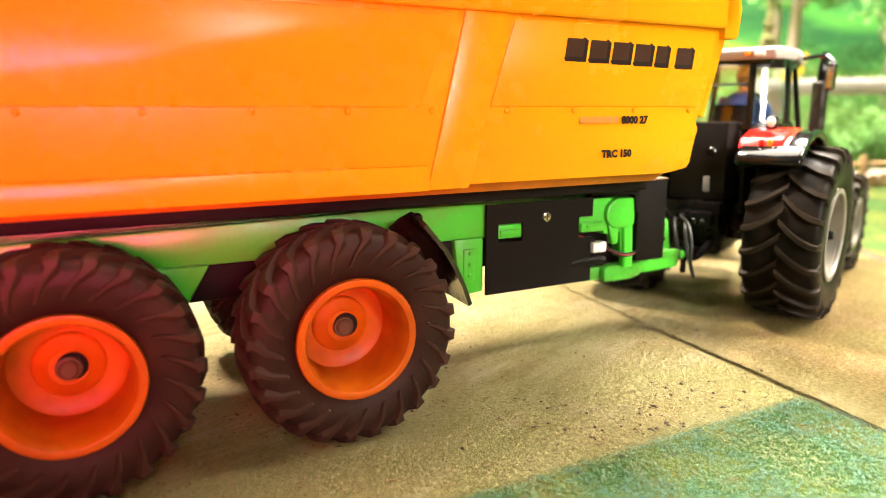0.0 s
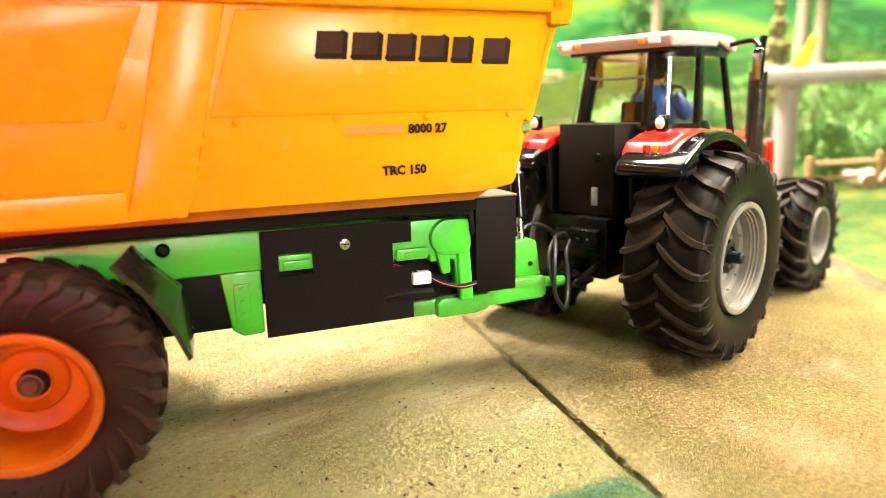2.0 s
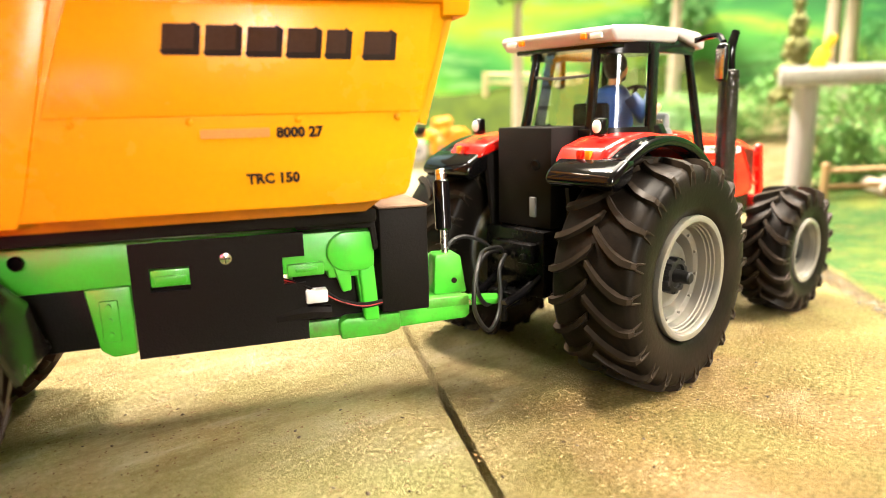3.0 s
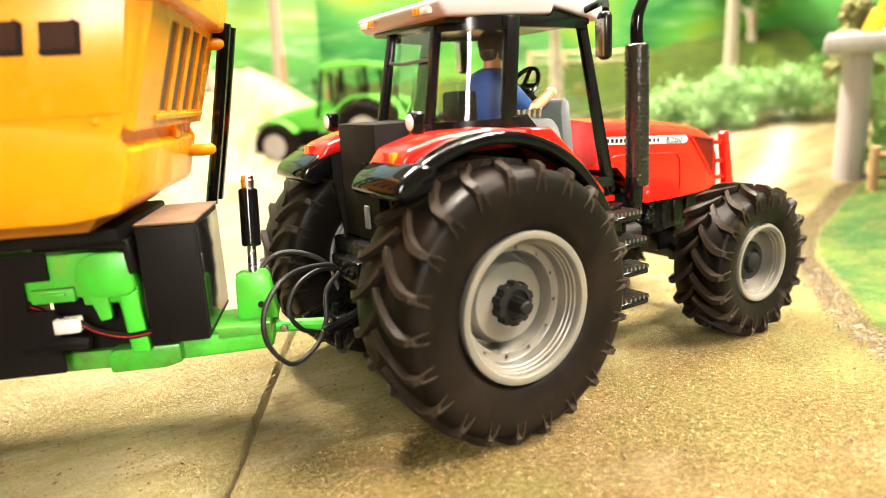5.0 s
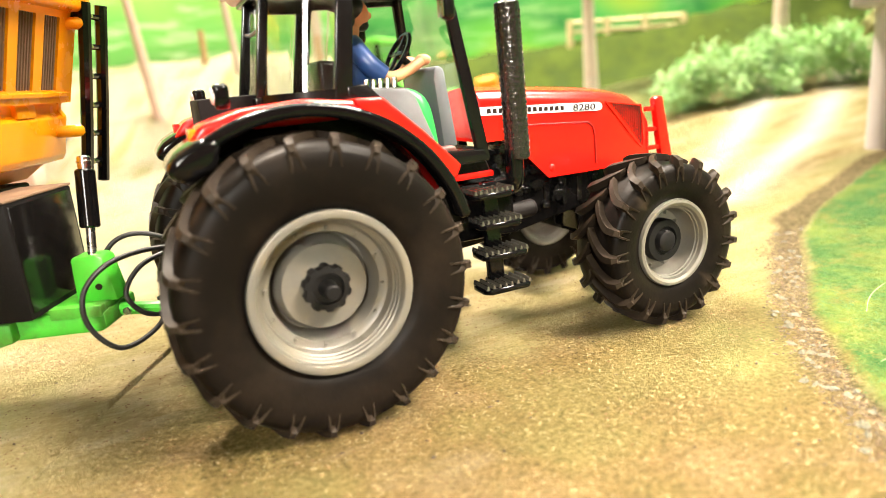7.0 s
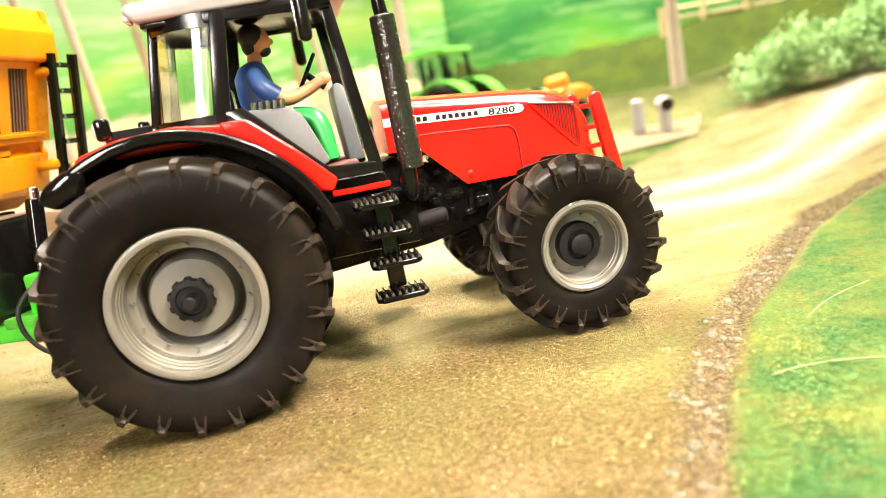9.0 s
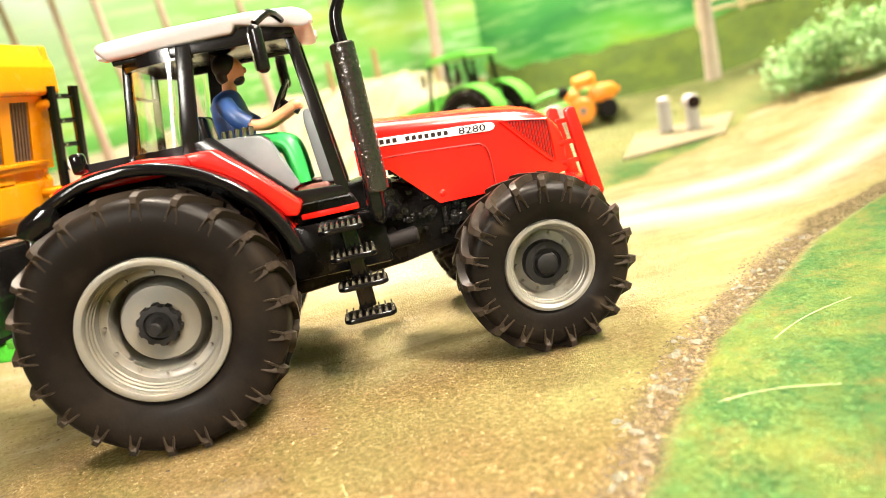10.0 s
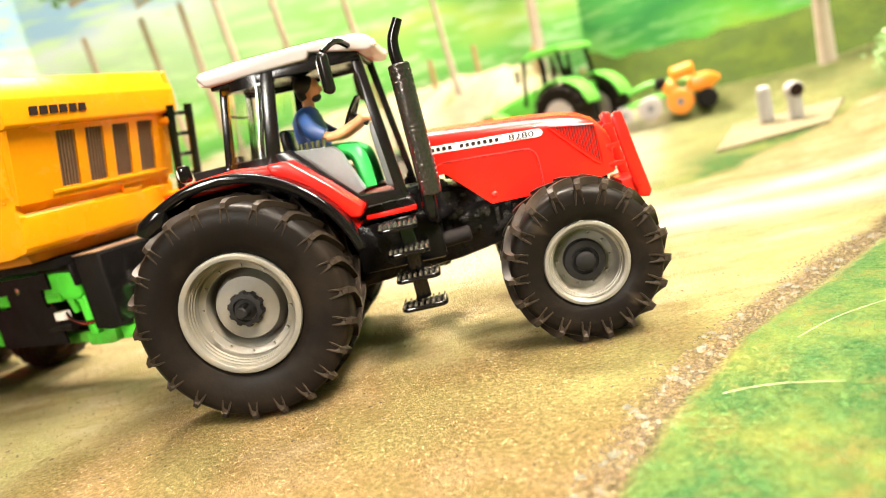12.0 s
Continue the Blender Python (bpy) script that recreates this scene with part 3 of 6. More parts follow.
# ---- wheels ----
def tyre_mesh(name, R, W, rim_r, lugs, h, sweep, mat, lug_w=0.06, foot=True):
    """A carcass with square shoulders; curved bars run from a forked foot on each shoulder to the crown."""
    R0 = R - h
    half = [(rim_r, 0.40), (rim_r + 0.03, 0.455), (rim_r + 0.10, 0.50), ((rim_r + R0) / 2 + 0.02, 0.525), (R0 - 0.13, 0.525), (R0 - 0.07, 0.512), (R0 - 0.028, 0.482), (R0 - 0.008, 0.43), (R0, 0.25)]
    prof = [(r, -k * W) for r, k in half] + [(R0, 0)] + [(r, k * W) for r, k in reversed(half)]
    seg = 80
    bm = lathe(prof, seg, "y", close=True)
    # stations along a bar: radius and place on the carcass, outward lean, height, width
    line = [(R0 - 0.055, 0.503, 0.62, 0.7, 0.75), (R0 - 0.025, 0.478, 0.8, 0.98, 0.85), (R0 - 0.007, 0.425, 1.0, 1.0, 0.9)] + [(R0 - 0.002, 0.36 - 0.38 * k / 4, 1.0, 1.02, 1.0 - 0.12 * k / 4) for k in range(5)]
    leg = [(R0 - (0.15 if foot else 0.22), 0.522, 0.15, 0.10 if foot else 0.2, 0.0), (R0 - (0.10 if foot else 0.13), 0.520, 0.3, 0.28 if foot else 0.75, 0.0), (R0 - 0.055, 0.503, 0.62, 0.6 if foot else 0.85, 0.0)]

    def ring(r, y, lean, tall, th, a0, a1, k=0.62):
        up, out = math.sqrt(lean), math.sqrt(max(0.0, 1 - lean))
        sg = 1 if y > 0 else -1
        row = []
        mid, hw = (a0 + a1) / 2, (a1 - a0) / 2
        for d, off in ((-0.012, -hw), (tall * h, -hw * k), (tall * h, hw * k), (-0.012, hw)):
            a = th + (mid + off) / R
            rr, yy = r + d * up, y + sg * d * out
            row.append((rr * math.sin(a), yy, rr * math.cos(a)))
        return row

    ties, starts, count = [], [], len(bm.verts)
    for i in range(lugs):
        for sgn in (-1, 1):
            th0 = 2 * math.pi * (i + (0.5 if sgn > 0 else 0)) / lugs
            turn = lambda k: th0 + sweep * max(0.0, (0.503 - k) / 0.53) ** 1.75
            rows = [ring(r, sgn * W * k, l, t, turn(k), -lug_w * w * 0.6, lug_w * w * 0.6) for r, k, l, t, w in line]
            loft(rows, bm)
            ties.append(count + 4 * len(rows) - 4)
            first = V(rows[0][0])
            count += 4 * len(rows)
            for side in (-1, 1) if foot else (0,):
                rows = []
                for n, (r, k, l, t, w) in enumerate(leg):
                    c = side * lug_w * (0.62 - 0.14 * n) if foot else -lug_w * (1.3 - 0.65 * n)
                    rows.append(ring(r, sgn * W * k, l, t, turn(k), c - lug_w * (0.2 if foot else 0.16 + 0.20 * n), c + lug_w * (0.2 if foot else 0.16 + 0.20 * n), 0.4))
                rows[-1][0] = tuple(first)
                loft(rows, bm)
                count += 4 * len(rows)
    bm.verts.ensure_lookup_table()
    carcass = [v for v in bm.verts[: seg * len(prof)] if abs(v.co.y) < 0.1 * W]
    for n in ties:  # the bar's inner end grows out of the crown
        v = bm.verts[n]
        v.co = min(carcass, key=lambda c: (c.co - v.co).length_squared).co
    bmesh.ops.remove_doubles(bm, verts=bm.verts, dist=1e-6)
    return mesh_of(name, bm, mat, 40)


def rim_mesh(name, prof, mat, bolts=0, bolt_r=0.0, bolt_y=0.0, n=48):
    bm = lathe(prof, n, "y")
    for i in range(bolts):
        a = 2 * math.pi * i / bolts
        c = V((bolt_r * math.cos(a), bolt_y, bolt_r * math.sin(a)))
        cyl(c, c + V((0, -0.03, 0)), 0.016, 0.012, 8, bm=bm)
    return mesh_of(name, bm, mat, 38)


REAR_TYRE = tyre_mesh("tyre", 0.986, 0.74, 0.515, 22, 0.046, 0.25, M_RUBBER, 0.074)
FRONT_TYRE = tyre_mesh("tyre", 0.724, 0.51, 0.355, 19, 0.06, 0.30, M_RUBBER, 0.078)
TRAILER_TYRE = tyre_mesh("tyre", 0.792, 0.52, 0.425, 24, 0.042, 0.30, M_RUBBER2, 0.115, False)
REAR_RIM = rim_mesh("rim", [(0.52, 0.26), (0.515, -0.30), (0.532, -0.345), (0.526, -0.372), (0.507, -0.38), (0.477, -0.372), (0.466, -0.355), (0.464, -0.325), (0.453, -0.318), (0.451, -0.295), (0.441, -0.288), (0.439, -0.265), (0.43, -0.258), (0.422, -0.185), (0.41, -0.175), (0.366, -0.172), (0.36, -0.16), (0.357, -0.03), (0.34, 0.02), (0.325, 0.015), (0.315, -0.03), (0.297, -0.12), (0.28, -0.15), (0.19, -0.16), (0.0, -0.16)], M_RIM, 12, 0.388, -0.165)
REAR_DISC = rim_mesh("wheel", [(0.37, 0.06), (0.37, 0.04), (0.32, 0.035), (0.0, 0.035)], M_RIM)
FRONT_RIM = rim_mesh("rim", [(0.36, 0.2), (0.355, -0.18), (0.372, -0.225), (0.363, -0.25), (0.34, -0.253), (0.317, -0.238), (0.308, -0.205), (0.298, -0.2), (0.296, -0.18), (0.288, -0.175), (0.28, -0.07), (0.258, -0.035), (0.205, -0.03), (0.18, -0.03), (0.165, -0.05), (0.0, -0.08)], M_RIM, 10, 0.232, -0.03)
FRONT_DISC = rim_mesh("wheel", [(0.25, 0.02), (0.25, -0.01), (0.0, -0.01)], M_RIM)
TRAILER_RIM = rim_mesh("rim", [(0.43, 0.2), (0.425, -0.20), (0.442, -0.255), (0.434, -0.28), (0.415, -0.285), (0.385, -0.275), (0.372, -0.24), (0.362, -0.225), (0.352, 0.05), (0.338, 0.13), (0.30, 0.155), (0.215, 0.158), (0.205, 0.13), (0.19, 0.118), (0.13, 0.10), (0.115, 0.08), (0.0, 0.08)], M_RIMO)
TRAILER_DISC = rim_mesh("wheel", [(0.30, 0.19), (0.30, 0.175), (0.25, 0.17), (0.0, 0.17)], M_RIMO)


def hub_mesh(name, r, y0, y1, tip_r, tip_y, teeth, mat):
    """A hub cap, its rim notched like a gear where it has teeth."""
    n = 80 if teeth else 28
    gear = lambda k: 1.0 if not teeth or (k * teeth // 40) % 2 else 0.9
    rings = []
    for rr, y, g in ((r, y0, 1), (r, y1 + 0.015, 1), (r * 0.95, y1, 1), (r * 0.66, y1 - 0.004, 0), (r * 0.62, y1 + 0.02, 0), (tip_r * 1.15, y1 + 0.02, 0), (tip_r, tip_y + 0.012, 0), (tip_r * 0.75, tip_y, 0), (0.002, tip_y, 0)):
        rings.append([(rr * (gear(k) if g else 1) * math.cos(2 * math.pi * k / n), y, rr * (gear(k) if g else 1) * math.sin(2 * math.pi * k / n)) for k in range(n)])
    return mesh_of(name, loft(rings), mat, 35)


REAR_HUB = hub_mesh("hub", 0.16, -0.14, -0.235, 0.052, -0.356, 10, M_HUB)
FRONT_HUB = hub_mesh("hub", 0.185, -0.05, -0.13, 0.085, -0.17, 0, M_HUB)
TRAILER_HUB = hub_mesh("hub", 0.078, 0.11, 0.05, 0.058, 0.02, 0, M_WINDOW)


def wheel(parent, at, meshes, turn, label, right=True):
    disc, rim, tyre, hub = meshes
    m = Matrix.Translation(V(at) * S) @ pose(0, 0, 0, 0, 0, 0 if right else 180) @ pose(0, 0, 0, 0, turn if right else -turn, 0)
    w = part("wheel", disc, None, parent, label, at=m)
    part("rim", rim, None, w)
    part("tyre", tyre, None, w, "black ribbed rubber tyre")
    part("hub", hub, None, w)
    if not right:  # the tread points the same way round on both sides
        w.children[1].matrix_local = pose(0, 0, 0, 0, 0, 180)
    return w

# ---- the tipping trailer ----
M_INK2 = surface("brown_print", (0.05, 0.02, 0.012), 0.7, spec=0.15, grain=50, bump=0.0, spread=0.3)


def cells(xs, zs, holes, y0, y1):
    """A plate made of joined cells, some left open."""
    b = bmesh.new()
    grid = {(i, j, k): None for i in range(len(xs)) for j in range(len(zs)) for k in (0, 1)}

    def vert(i, j, k):
        if grid[i, j, k] is None:
            grid[i, j, k] = b.verts.new((xs[i], (y0, y1)[k], zs[j]))
        return grid[i, j, k]

    full = lambda i, j: 0 <= i < len(xs) - 1 and 0 <= j < len(zs) - 1 and (i, j) not in holes
    for i in range(len(xs) - 1):
        for j in range(len(zs) - 1):
            if not full(i, j):
                continue
            for k in (0, 1):
                b.faces.new([vert(i, j, k), vert(i + 1, j, k), vert(i + 1, j + 1, k), vert(i, j + 1, k)])
            for (p, q), (di, dj) in ((((i, j), (i + 1, j)), (0, -1)), (((i + 1, j), (i + 1, j + 1)), (1, 0)), (((i, j + 1), (i + 1, j + 1)), (0, 1)), (((i, j), (i, j + 1)), (-1, 0))):
                if not full(i + di, j + dj):
                    b.faces.new([vert(*p, 0), vert(*q, 0), vert(*q, 1), vert(*p, 1)])
    return b


def trailer():
    T = thing("tipping_trailer", ROAD, "orange tipping trailer on a green chassis, hitched to the red tractor", "trailer")
    # body: right and left side walls, front wall, floor hopper
    bm = bmesh.new()
    prof = [(-7.3, 1.80), (-1.30, 1.795), (-1.14, 1.812), (-1.035, 1.87), (-0.92, 2.15), (-0.912, 2.19), (-0.945, 2.245), (-0.935, 2.28), (-0.855, 2.40), (-0.735, 2.80), (-0.66, 3.04), (-0.62, 3.10), (-0.62, 3.44), (-7.3, 3.44)]
    for sgn in (-1, 1):
        a, b = sorted((sgn * 0.965, sgn * 0.90))
        prism(prof, a, b, "y", 0.012, 2, bm=bm)
    body = part("body", bm, M_ORANGE, T, "glossy yellow-orange steel body")
    # recessed and raised plates of the side walls
    for sgn in (-1, 1):
        o, i = sgn * 0.985, sgn * 0.95
        a, b = min(o, i), max(o, i)
        # upper lip
        part("lip", box((-7.3, min(sgn * 1.03, i), 3.07), (-0.56, max(sgn * 1.03, i), 3.46), 0.025, 3), M_ORANGE, body)
        # slanted rib between the two fields, and the plain lower band
        part("rib", prism([(-3.36, 3.08), (-2.99, 3.08), (-3.28, 1.90), (-3.33, 1.77), (-3.68, 1.77), (-3.62, 2.0)], min(o, i), max(o, i), "y", 0.016, 2), M_ORANGE, body)
        part("lower_band", prism([(-7.3, 1.96), (-3.66, 1.96), (-3.66, 1.765), (-7.3, 1.765)], min(sgn * 0.995, i), max(sgn * 0.995, i), "y", 0.018, 2), M_ORANGE, body)
        part("panel", prism([(-7.3, 3.04), (-4.18, 3.04), (-3.46, 3.035), (-3.52, 2.9), (-3.73, 2.38), (-7.3, 2.38)], min(sgn * 0.978, i), max(sgn * 0.978, i), "y", 0.012, 2), M_ORANGE, body)
        part("panel", prism([(-2.93, 3.04), (-0.78, 3.04), (-0.90, 2.385), (-3.14, 2.385)], min(sgn * 0.978, i), max(sgn * 0.978, i), "y", 0.012, 2), M_ORANGE, body)
        for x in [-6.86 + 0.645 * k for k in range(10)]:
            if abs(x + 3.3) < 0.2:
                continue
            part("rivet", ball((x, sgn * 0.97, 2.352), 0.024, 10, (1, 0.8, 1)), M_ORANGE, body)
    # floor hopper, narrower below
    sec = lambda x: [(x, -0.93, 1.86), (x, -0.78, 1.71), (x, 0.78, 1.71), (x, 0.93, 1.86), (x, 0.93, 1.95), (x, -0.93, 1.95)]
    part("floor", loft([sec(-7.25), sec(-1.30), [(p[0] + (0.16 if p[2] > 1.8 else 0.0), p[1], p[2]) for p in sec(-1.26)]]), M_UNDERSIDE, body, "dull orange underside")
    # front wall, leaning forward, with a row of slatted windows
    lean = 16.3
    F = pose(-0.83, 0, 2.39, 0, lean, 0)  # local z up the wall, x outward
    ys = [-0.965]
    for k in range(4):
        ys += [-0.485 + 0.331 * k, -0.485 + 0.331 * k + 0.214]
    fr = cells(ys + [0.965], [-0.10, 0.0, 0.565, 0.75], {(2 * k + 1, 1) for k in range(4)}, 0.0, 0.05)
    fr.transform(F @ Matrix.Rotation(radians(90), 4, "Z"))
    front = part("front_wall", fr, M_ORANGE, body)
    for k in range(4):
        y0 = -0.485 + 0.331 * k
        w = part("window", box((-0.045, y0, 0.0), (-0.03, y0 + 0.214, 0.565), m=F), M_WINDOW, T, "dark slatted window opening")
        for j in range(6):
            y = y0 + 0.214 * (j + 0.5) / 6
            part("slat", box((-0.03, y - 0.008, 0.0), (-0.016, y + 0.008, 0.565), m=F), M_PAPER, w)
    part("front_lip", prism([(-0.74, 2.985), (-0.585, 2.985), (-0.56, 3.01), (-0.535, 3.24), (-0.60, 3.46), (-0.74, 3.46)], -1.03, 1.03, "y", 0.014, 2), M_ORANGE, body)
    part("window_sill", box((0.0, -0.60, -0.05), (0.018, 0.90, -0.012), 0.006, 1, m=F), M_ORANGE, body)
    # under the windows the wall steps back, then the hopper's front comes forward again
    part("recessed_band", prism([(-0.99, 2.38), (-0.93, 2.38), (-0.96, 2.16), (-1.02, 2.16)], -0.93, 0.93, "y"), M_ORANGE, body)
    part("front_ledge", prism([(-1.10, 2.225), (-0.95, 2.22), (-0.915, 2.175), (-0.985, 1.88), (-1.015, 1.835), (-1.20, 1.805)], -0.962, 0.962, "y", 0.014, 2), M_ORANGE, body)
    part("front_step", box((-1.0, 0.26, 2.19), (-0.905, 0.52, 2.30), 0.02, 2), M_ORANGE, body)
    # makers' marks as plain shapes, and the model numbers
    for k in range(6):
        x, w, tall, z = -2.47 + 0.238 * k, 0.15 if k == 4 else 0.2, 0.165, 2.765 - 0.006 * k
        slab = lambda e, y0, bm: prism([(x + e, z + e), (x + w - e, z + e), (x + w + 0.02 - e, z + tall - e), (x + 0.02 + e, z + tall - e)], y0, -0.977, "y", bm=bm, mi=1)
        bar = prism([(x + 0.018, z - 0.026), (x + w + 0.02, z - 0.026), (x + w + 0.042, z + tall - 0.024), (x + w, z + tall), (x, z)], -0.9805, -0.977, "y")
        slab(0.012, -0.982, bar)
        part("maker_mark", bar, [M_INK, M_INK2], body, "plain dark bar of the maker's mark")
    face = lambda x, z: Matrix.Translation((x, -0.981, z)) @ pose(0, 0, 0, 90, 0, 0)
    part("lettering", lettering("8000 27", 0.088, face(-1.84, 2.245), bold=0.004), M_INK, body, "printed model number")
    part("lettering", lettering("TRC 150", 0.088, face(-2.04, 1.962), bold=0.004), M_INK, body, "printed model number")
    part("pale_mark", box((-2.29, -0.982, 2.25), (-1.88, -0.9785, 2.305)), M_INK_SOFT, body, "faint bar of a printed name")
    for k in range(6):
        part("maker_mark", prism([(-0.77 + 0.104 * k, 3.085), (-0.69 + 0.104 * k, 3.085), (-0.68 + 0.104 * k, 3.165), (-0.76 + 0.104 * k, 3.165)], -0.56, -0.533, "x"), M_INK, body, "plain dark bar of the maker's mark")
    # ladder on the front wall
    L = part("ladder", box((-0.70, 0.88, 2.93), (-0.58, 0.95, 2.99), 0.01), M_GLOSS, T, "black ladder on the front wall")
    for y in (0.92, 1.21):
        part("rail", tube([(-0.555, y, 3.06), (-0.60, y, 2.82), (-0.72, y, 2.2), (-0.845, y, 1.60)], 0.05, 8, k=3), M_GLOSS, L)
    for k in range(6):
        z = 2.96 - 0.235 * k
        x = -0.572 - 0.203 * (2.98 - z)
        part("rung", cyl((x, 0.90, z), (x, 1.23, z), 0.025, n=8), M_GLOSS, L)
        part("rung_boss", cyl((x - 0.045, 1.0, z), (x + 0.03, 1.0, z), 0.016, n=8), M_STEEL, L)
    for z, x in ((2.9, -0.58), (2.06, -0.75)):
        part("bracket", tube([(x - 0.26, 0.84, z + 0.01), (x - 0.12, 0.85, z), (x - 0.02, 0.91, z)], 0.05, 12, k=4), M_ORANGE, L)
    # chassis
    ch = bmesh.new()
    for y in (-0.40, 0.28):
        prism([(-7.2, 1.24), (-7.2, 1.50), (-3.7, 1.56), (-1.72, 1.54), (-1.72, 1.24)], y, y + 0.12, "y", 0.02, 2, bm=ch)
    C = part("chassis", ch, M_GREEN, T, "green chassis beams, dusty toward the tail")
    part("hanger", prism([(-6.6, 1.26), (-5.18, 1.26), (-5.34, 1.0), (-5.42, 0.86), (-6.3, 0.86), (-6.4, 1.0)], -0.45, -0.32, "y", 0.03, 2), M_GREEN, C, "green bogie hanger, streaked with dirt")
    part("hanger", prism([(-6.6, 1.26), (-5.18, 1.26), (-5.34, 1.0), (-5.42, 0.86), (-6.3, 0.86), (-6.4, 1.0)], 0.32, 0.45, "y", 0.03, 2), M_GREEN, C)
    part("top_strip", box((-7.2, -0.62, 1.60), (-1.15, 0.62, 1.70), 0.02), M_BLACK, C)
    part("undertray", box((-7.0, -0.30, 0.94), (-2.0, 0.30, 1.30), 0.03), M_BLACK, C)
    part("battery_tray", box((-3.62, -0.36, 0.80), (-2.9, 0.36, 1.24), 0.02), M_BLACK, C)
    leg = prism([(-3.16, 1.25), (-2.86, 1.25), (-2.86, 0.75), (-3.02, 0.74), (-3.10, 0.80)], -0.42, -0.26, "y", 0.025, 2)
    box((-3.07, -0.435, 0.86), (-2.95, -0.41, 1.16), 0.012, bm=leg)
    for z in (0.92, 1.02, 1.12):
        cyl((-3.01, -0.436, z), (-3.01, -0.455, z), 0.018, n=8, bm=leg)
    part("support_leg", leg, M_GREEN, C)
    part("axle", cyl((-4.32, -0.9, 0.80), (-4.32, 0.9, 0.80), 0.09, n=16), M_BLACK, C)
    part("axle", cyl((-6.10, -0.9, 0.80), (-6.10, 0.9, 0.80), 0.09, n=16), M_BLACK, C)
    for x, turn in ((-4.32, 6), (-6.10, 0)):
        for y in (-0.965, 0.965):
            wheel(T, (x - 0.02, y, 0.79), (TRAILER_DISC, TRAILER_RIM, TRAILER_TYRE, TRAILER_HUB), turn, "orange wheel with a muddy black tyre", y < 0)
    # mudguard before the front wheel: a bent sheet, creased along the inner edge
    inner = [(-3.775, 1.44), (-3.70, 1.34), (-3.62, 1.25), (-3.52, 1.16), (-3.43, 1.07), (-3.37, 0.90)]
    crown = [(-3.69, 1.58), (-3.60, 1.47), (-3.50, 1.36), (-3.41, 1.27), (-3.388, 1.10), (-3.37, 0.90)]
    outer = [(-3.765, 1.55), (-3.70, 1.47), (-3.60, 1.35), (-3.51, 1.20), (-3.44, 1.05), (-3.385, 0.90)]
    for s in (-1, 1):
        rows = []
        for v, p, q, k in ((0.50, inner, crown, 0.0), (0.58, inner, crown, 0.6), (0.70, inner, crown, 1.0), (0.82, crown, outer, 0.15), (1.0, crown, outer, 0.6), (1.15, crown, outer, 1.0)):
            line = [(a[0] + (b[0] - a[0]) * k, a[1] + (b[1] - a[1]) * k) for a, b in zip(p, q)]
            rows.append([(x, s * v, z) for x, z in line] + [(x - 0.03, s * v, z - 0.016) for x, z in reversed(line)])
        part("mudguard", loft(rows), M_PLATE, T, "bent glossy brown-black mudguard", 50)
    part("bolt", cyl((-3.52, -0.40, 1.47), (-3.52, -0.455, 1.47), 0.05, n=12, bev=0.012), M_GLOSS, C)
    # electronics cover plate with a window and a notch
    P = cells([-2.85, -2.73, -2.47, -1.83, -1.67], [0.72, 1.16, 1.19, 1.36, 1.54], {(1, 2), (3, 1), (3, 2)}, -0.455, -0.425)
    plate = part("cover_plate", P, M_BLACK, T, "flat black cover plate with a screw")
    scr = lathe([(0.0, -0.485), (0.02, -0.486), (0.042, -0.478), (0.046, -0.455)], 16, "y", m=Matrix.Translation((-2.22, 0, 1.395)))
    part("screw", scr, M_STEEL, plate, "bright crosshead screw")
    part("slot", box((-2.255, -0.4885, 1.391), (-2.19, -0.483, 1.399), m=None), M_INK, plate)
    part("slot", box((-2.226, -0.4887, 1.362), (-2.218, -0.4832, 1.428), m=None), M_INK, plate)
    win = box((-2.73, -0.43, 1.22), (-2.46, -0.36, 1.345), 0.012)
    box((-2.70, -0.445, 1.24), (-2.49, -0.42, 1.30), 0.01, bm=win)
    part("chassis_detail", win, M_GREEN, C)
    # front end of the chassis behind the plate
    fe = prism([(-1.75, 1.52), (-1.16, 1.52), (-1.14, 1.20), (-1.14, 0.90), (-1.26, 0.90), (-1.28, 1.16), (-1.50, 1.16), (-1.50, 1.22), (-1.84, 1.22), (-1.84, 1.36), (-1.75, 1.38)], -0.42, -0.28, "y", 0.018, 2)
    part("head_bracket", fe, M_GREEN, C)
    boss = prism(arc(-1.355, 1.365, 0.15, 90, 270, 14) + [(-1.20, 1.215), (-1.155, 1.245), (-1.15, 1.30), (-1.15, 1.47), (-1.175, 1.51), (-1.22, 1.515)], -0.475, -0.40, "y", 0.016, 2)
    part("boss", boss, M_GREEN, C)
    part("catch", join(box((-1.80, -0.455, 1.205), (-1.53, -0.40, 1.30), 0.012), box((-1.74, -0.47, 1.24), (-1.58, -0.45, 1.275), 0.008)), M_GREEN, C)
    part("catch", prism([(-1.46, 1.25), (-1.33, 1.25), (-1.33, 1.06), (-1.40, 1.05)], -0.45, -0.38, "y", 0.012), M_GREEN, C)
    part("column", prism([(-1.27, 1.24), (-1.15, 1.24), (-1.12, 0.80), (-1.24, 0.80)], -0.455, -0.36, "y", 0.02, 3), M_GREEN, C)
    part("head_bracket", box((-1.75, 0.28, 0.90), (-1.14, 0.42, 1.52), 0.02), M_GREEN, C)
    part("back_plate", box((-1.75, -0.26, 0.80), (-1.14, -0.22, 1.5)), M_BLACK, C)
    # plug and leads
    K = part("plug", box((-1.68, -0.50, 1.00), (-1.52, -0.40, 1.10), 0.012, m=pose(0, 0, 0, 0, 0, 0)), M_DECAL, T, "white plug with red and black leads")
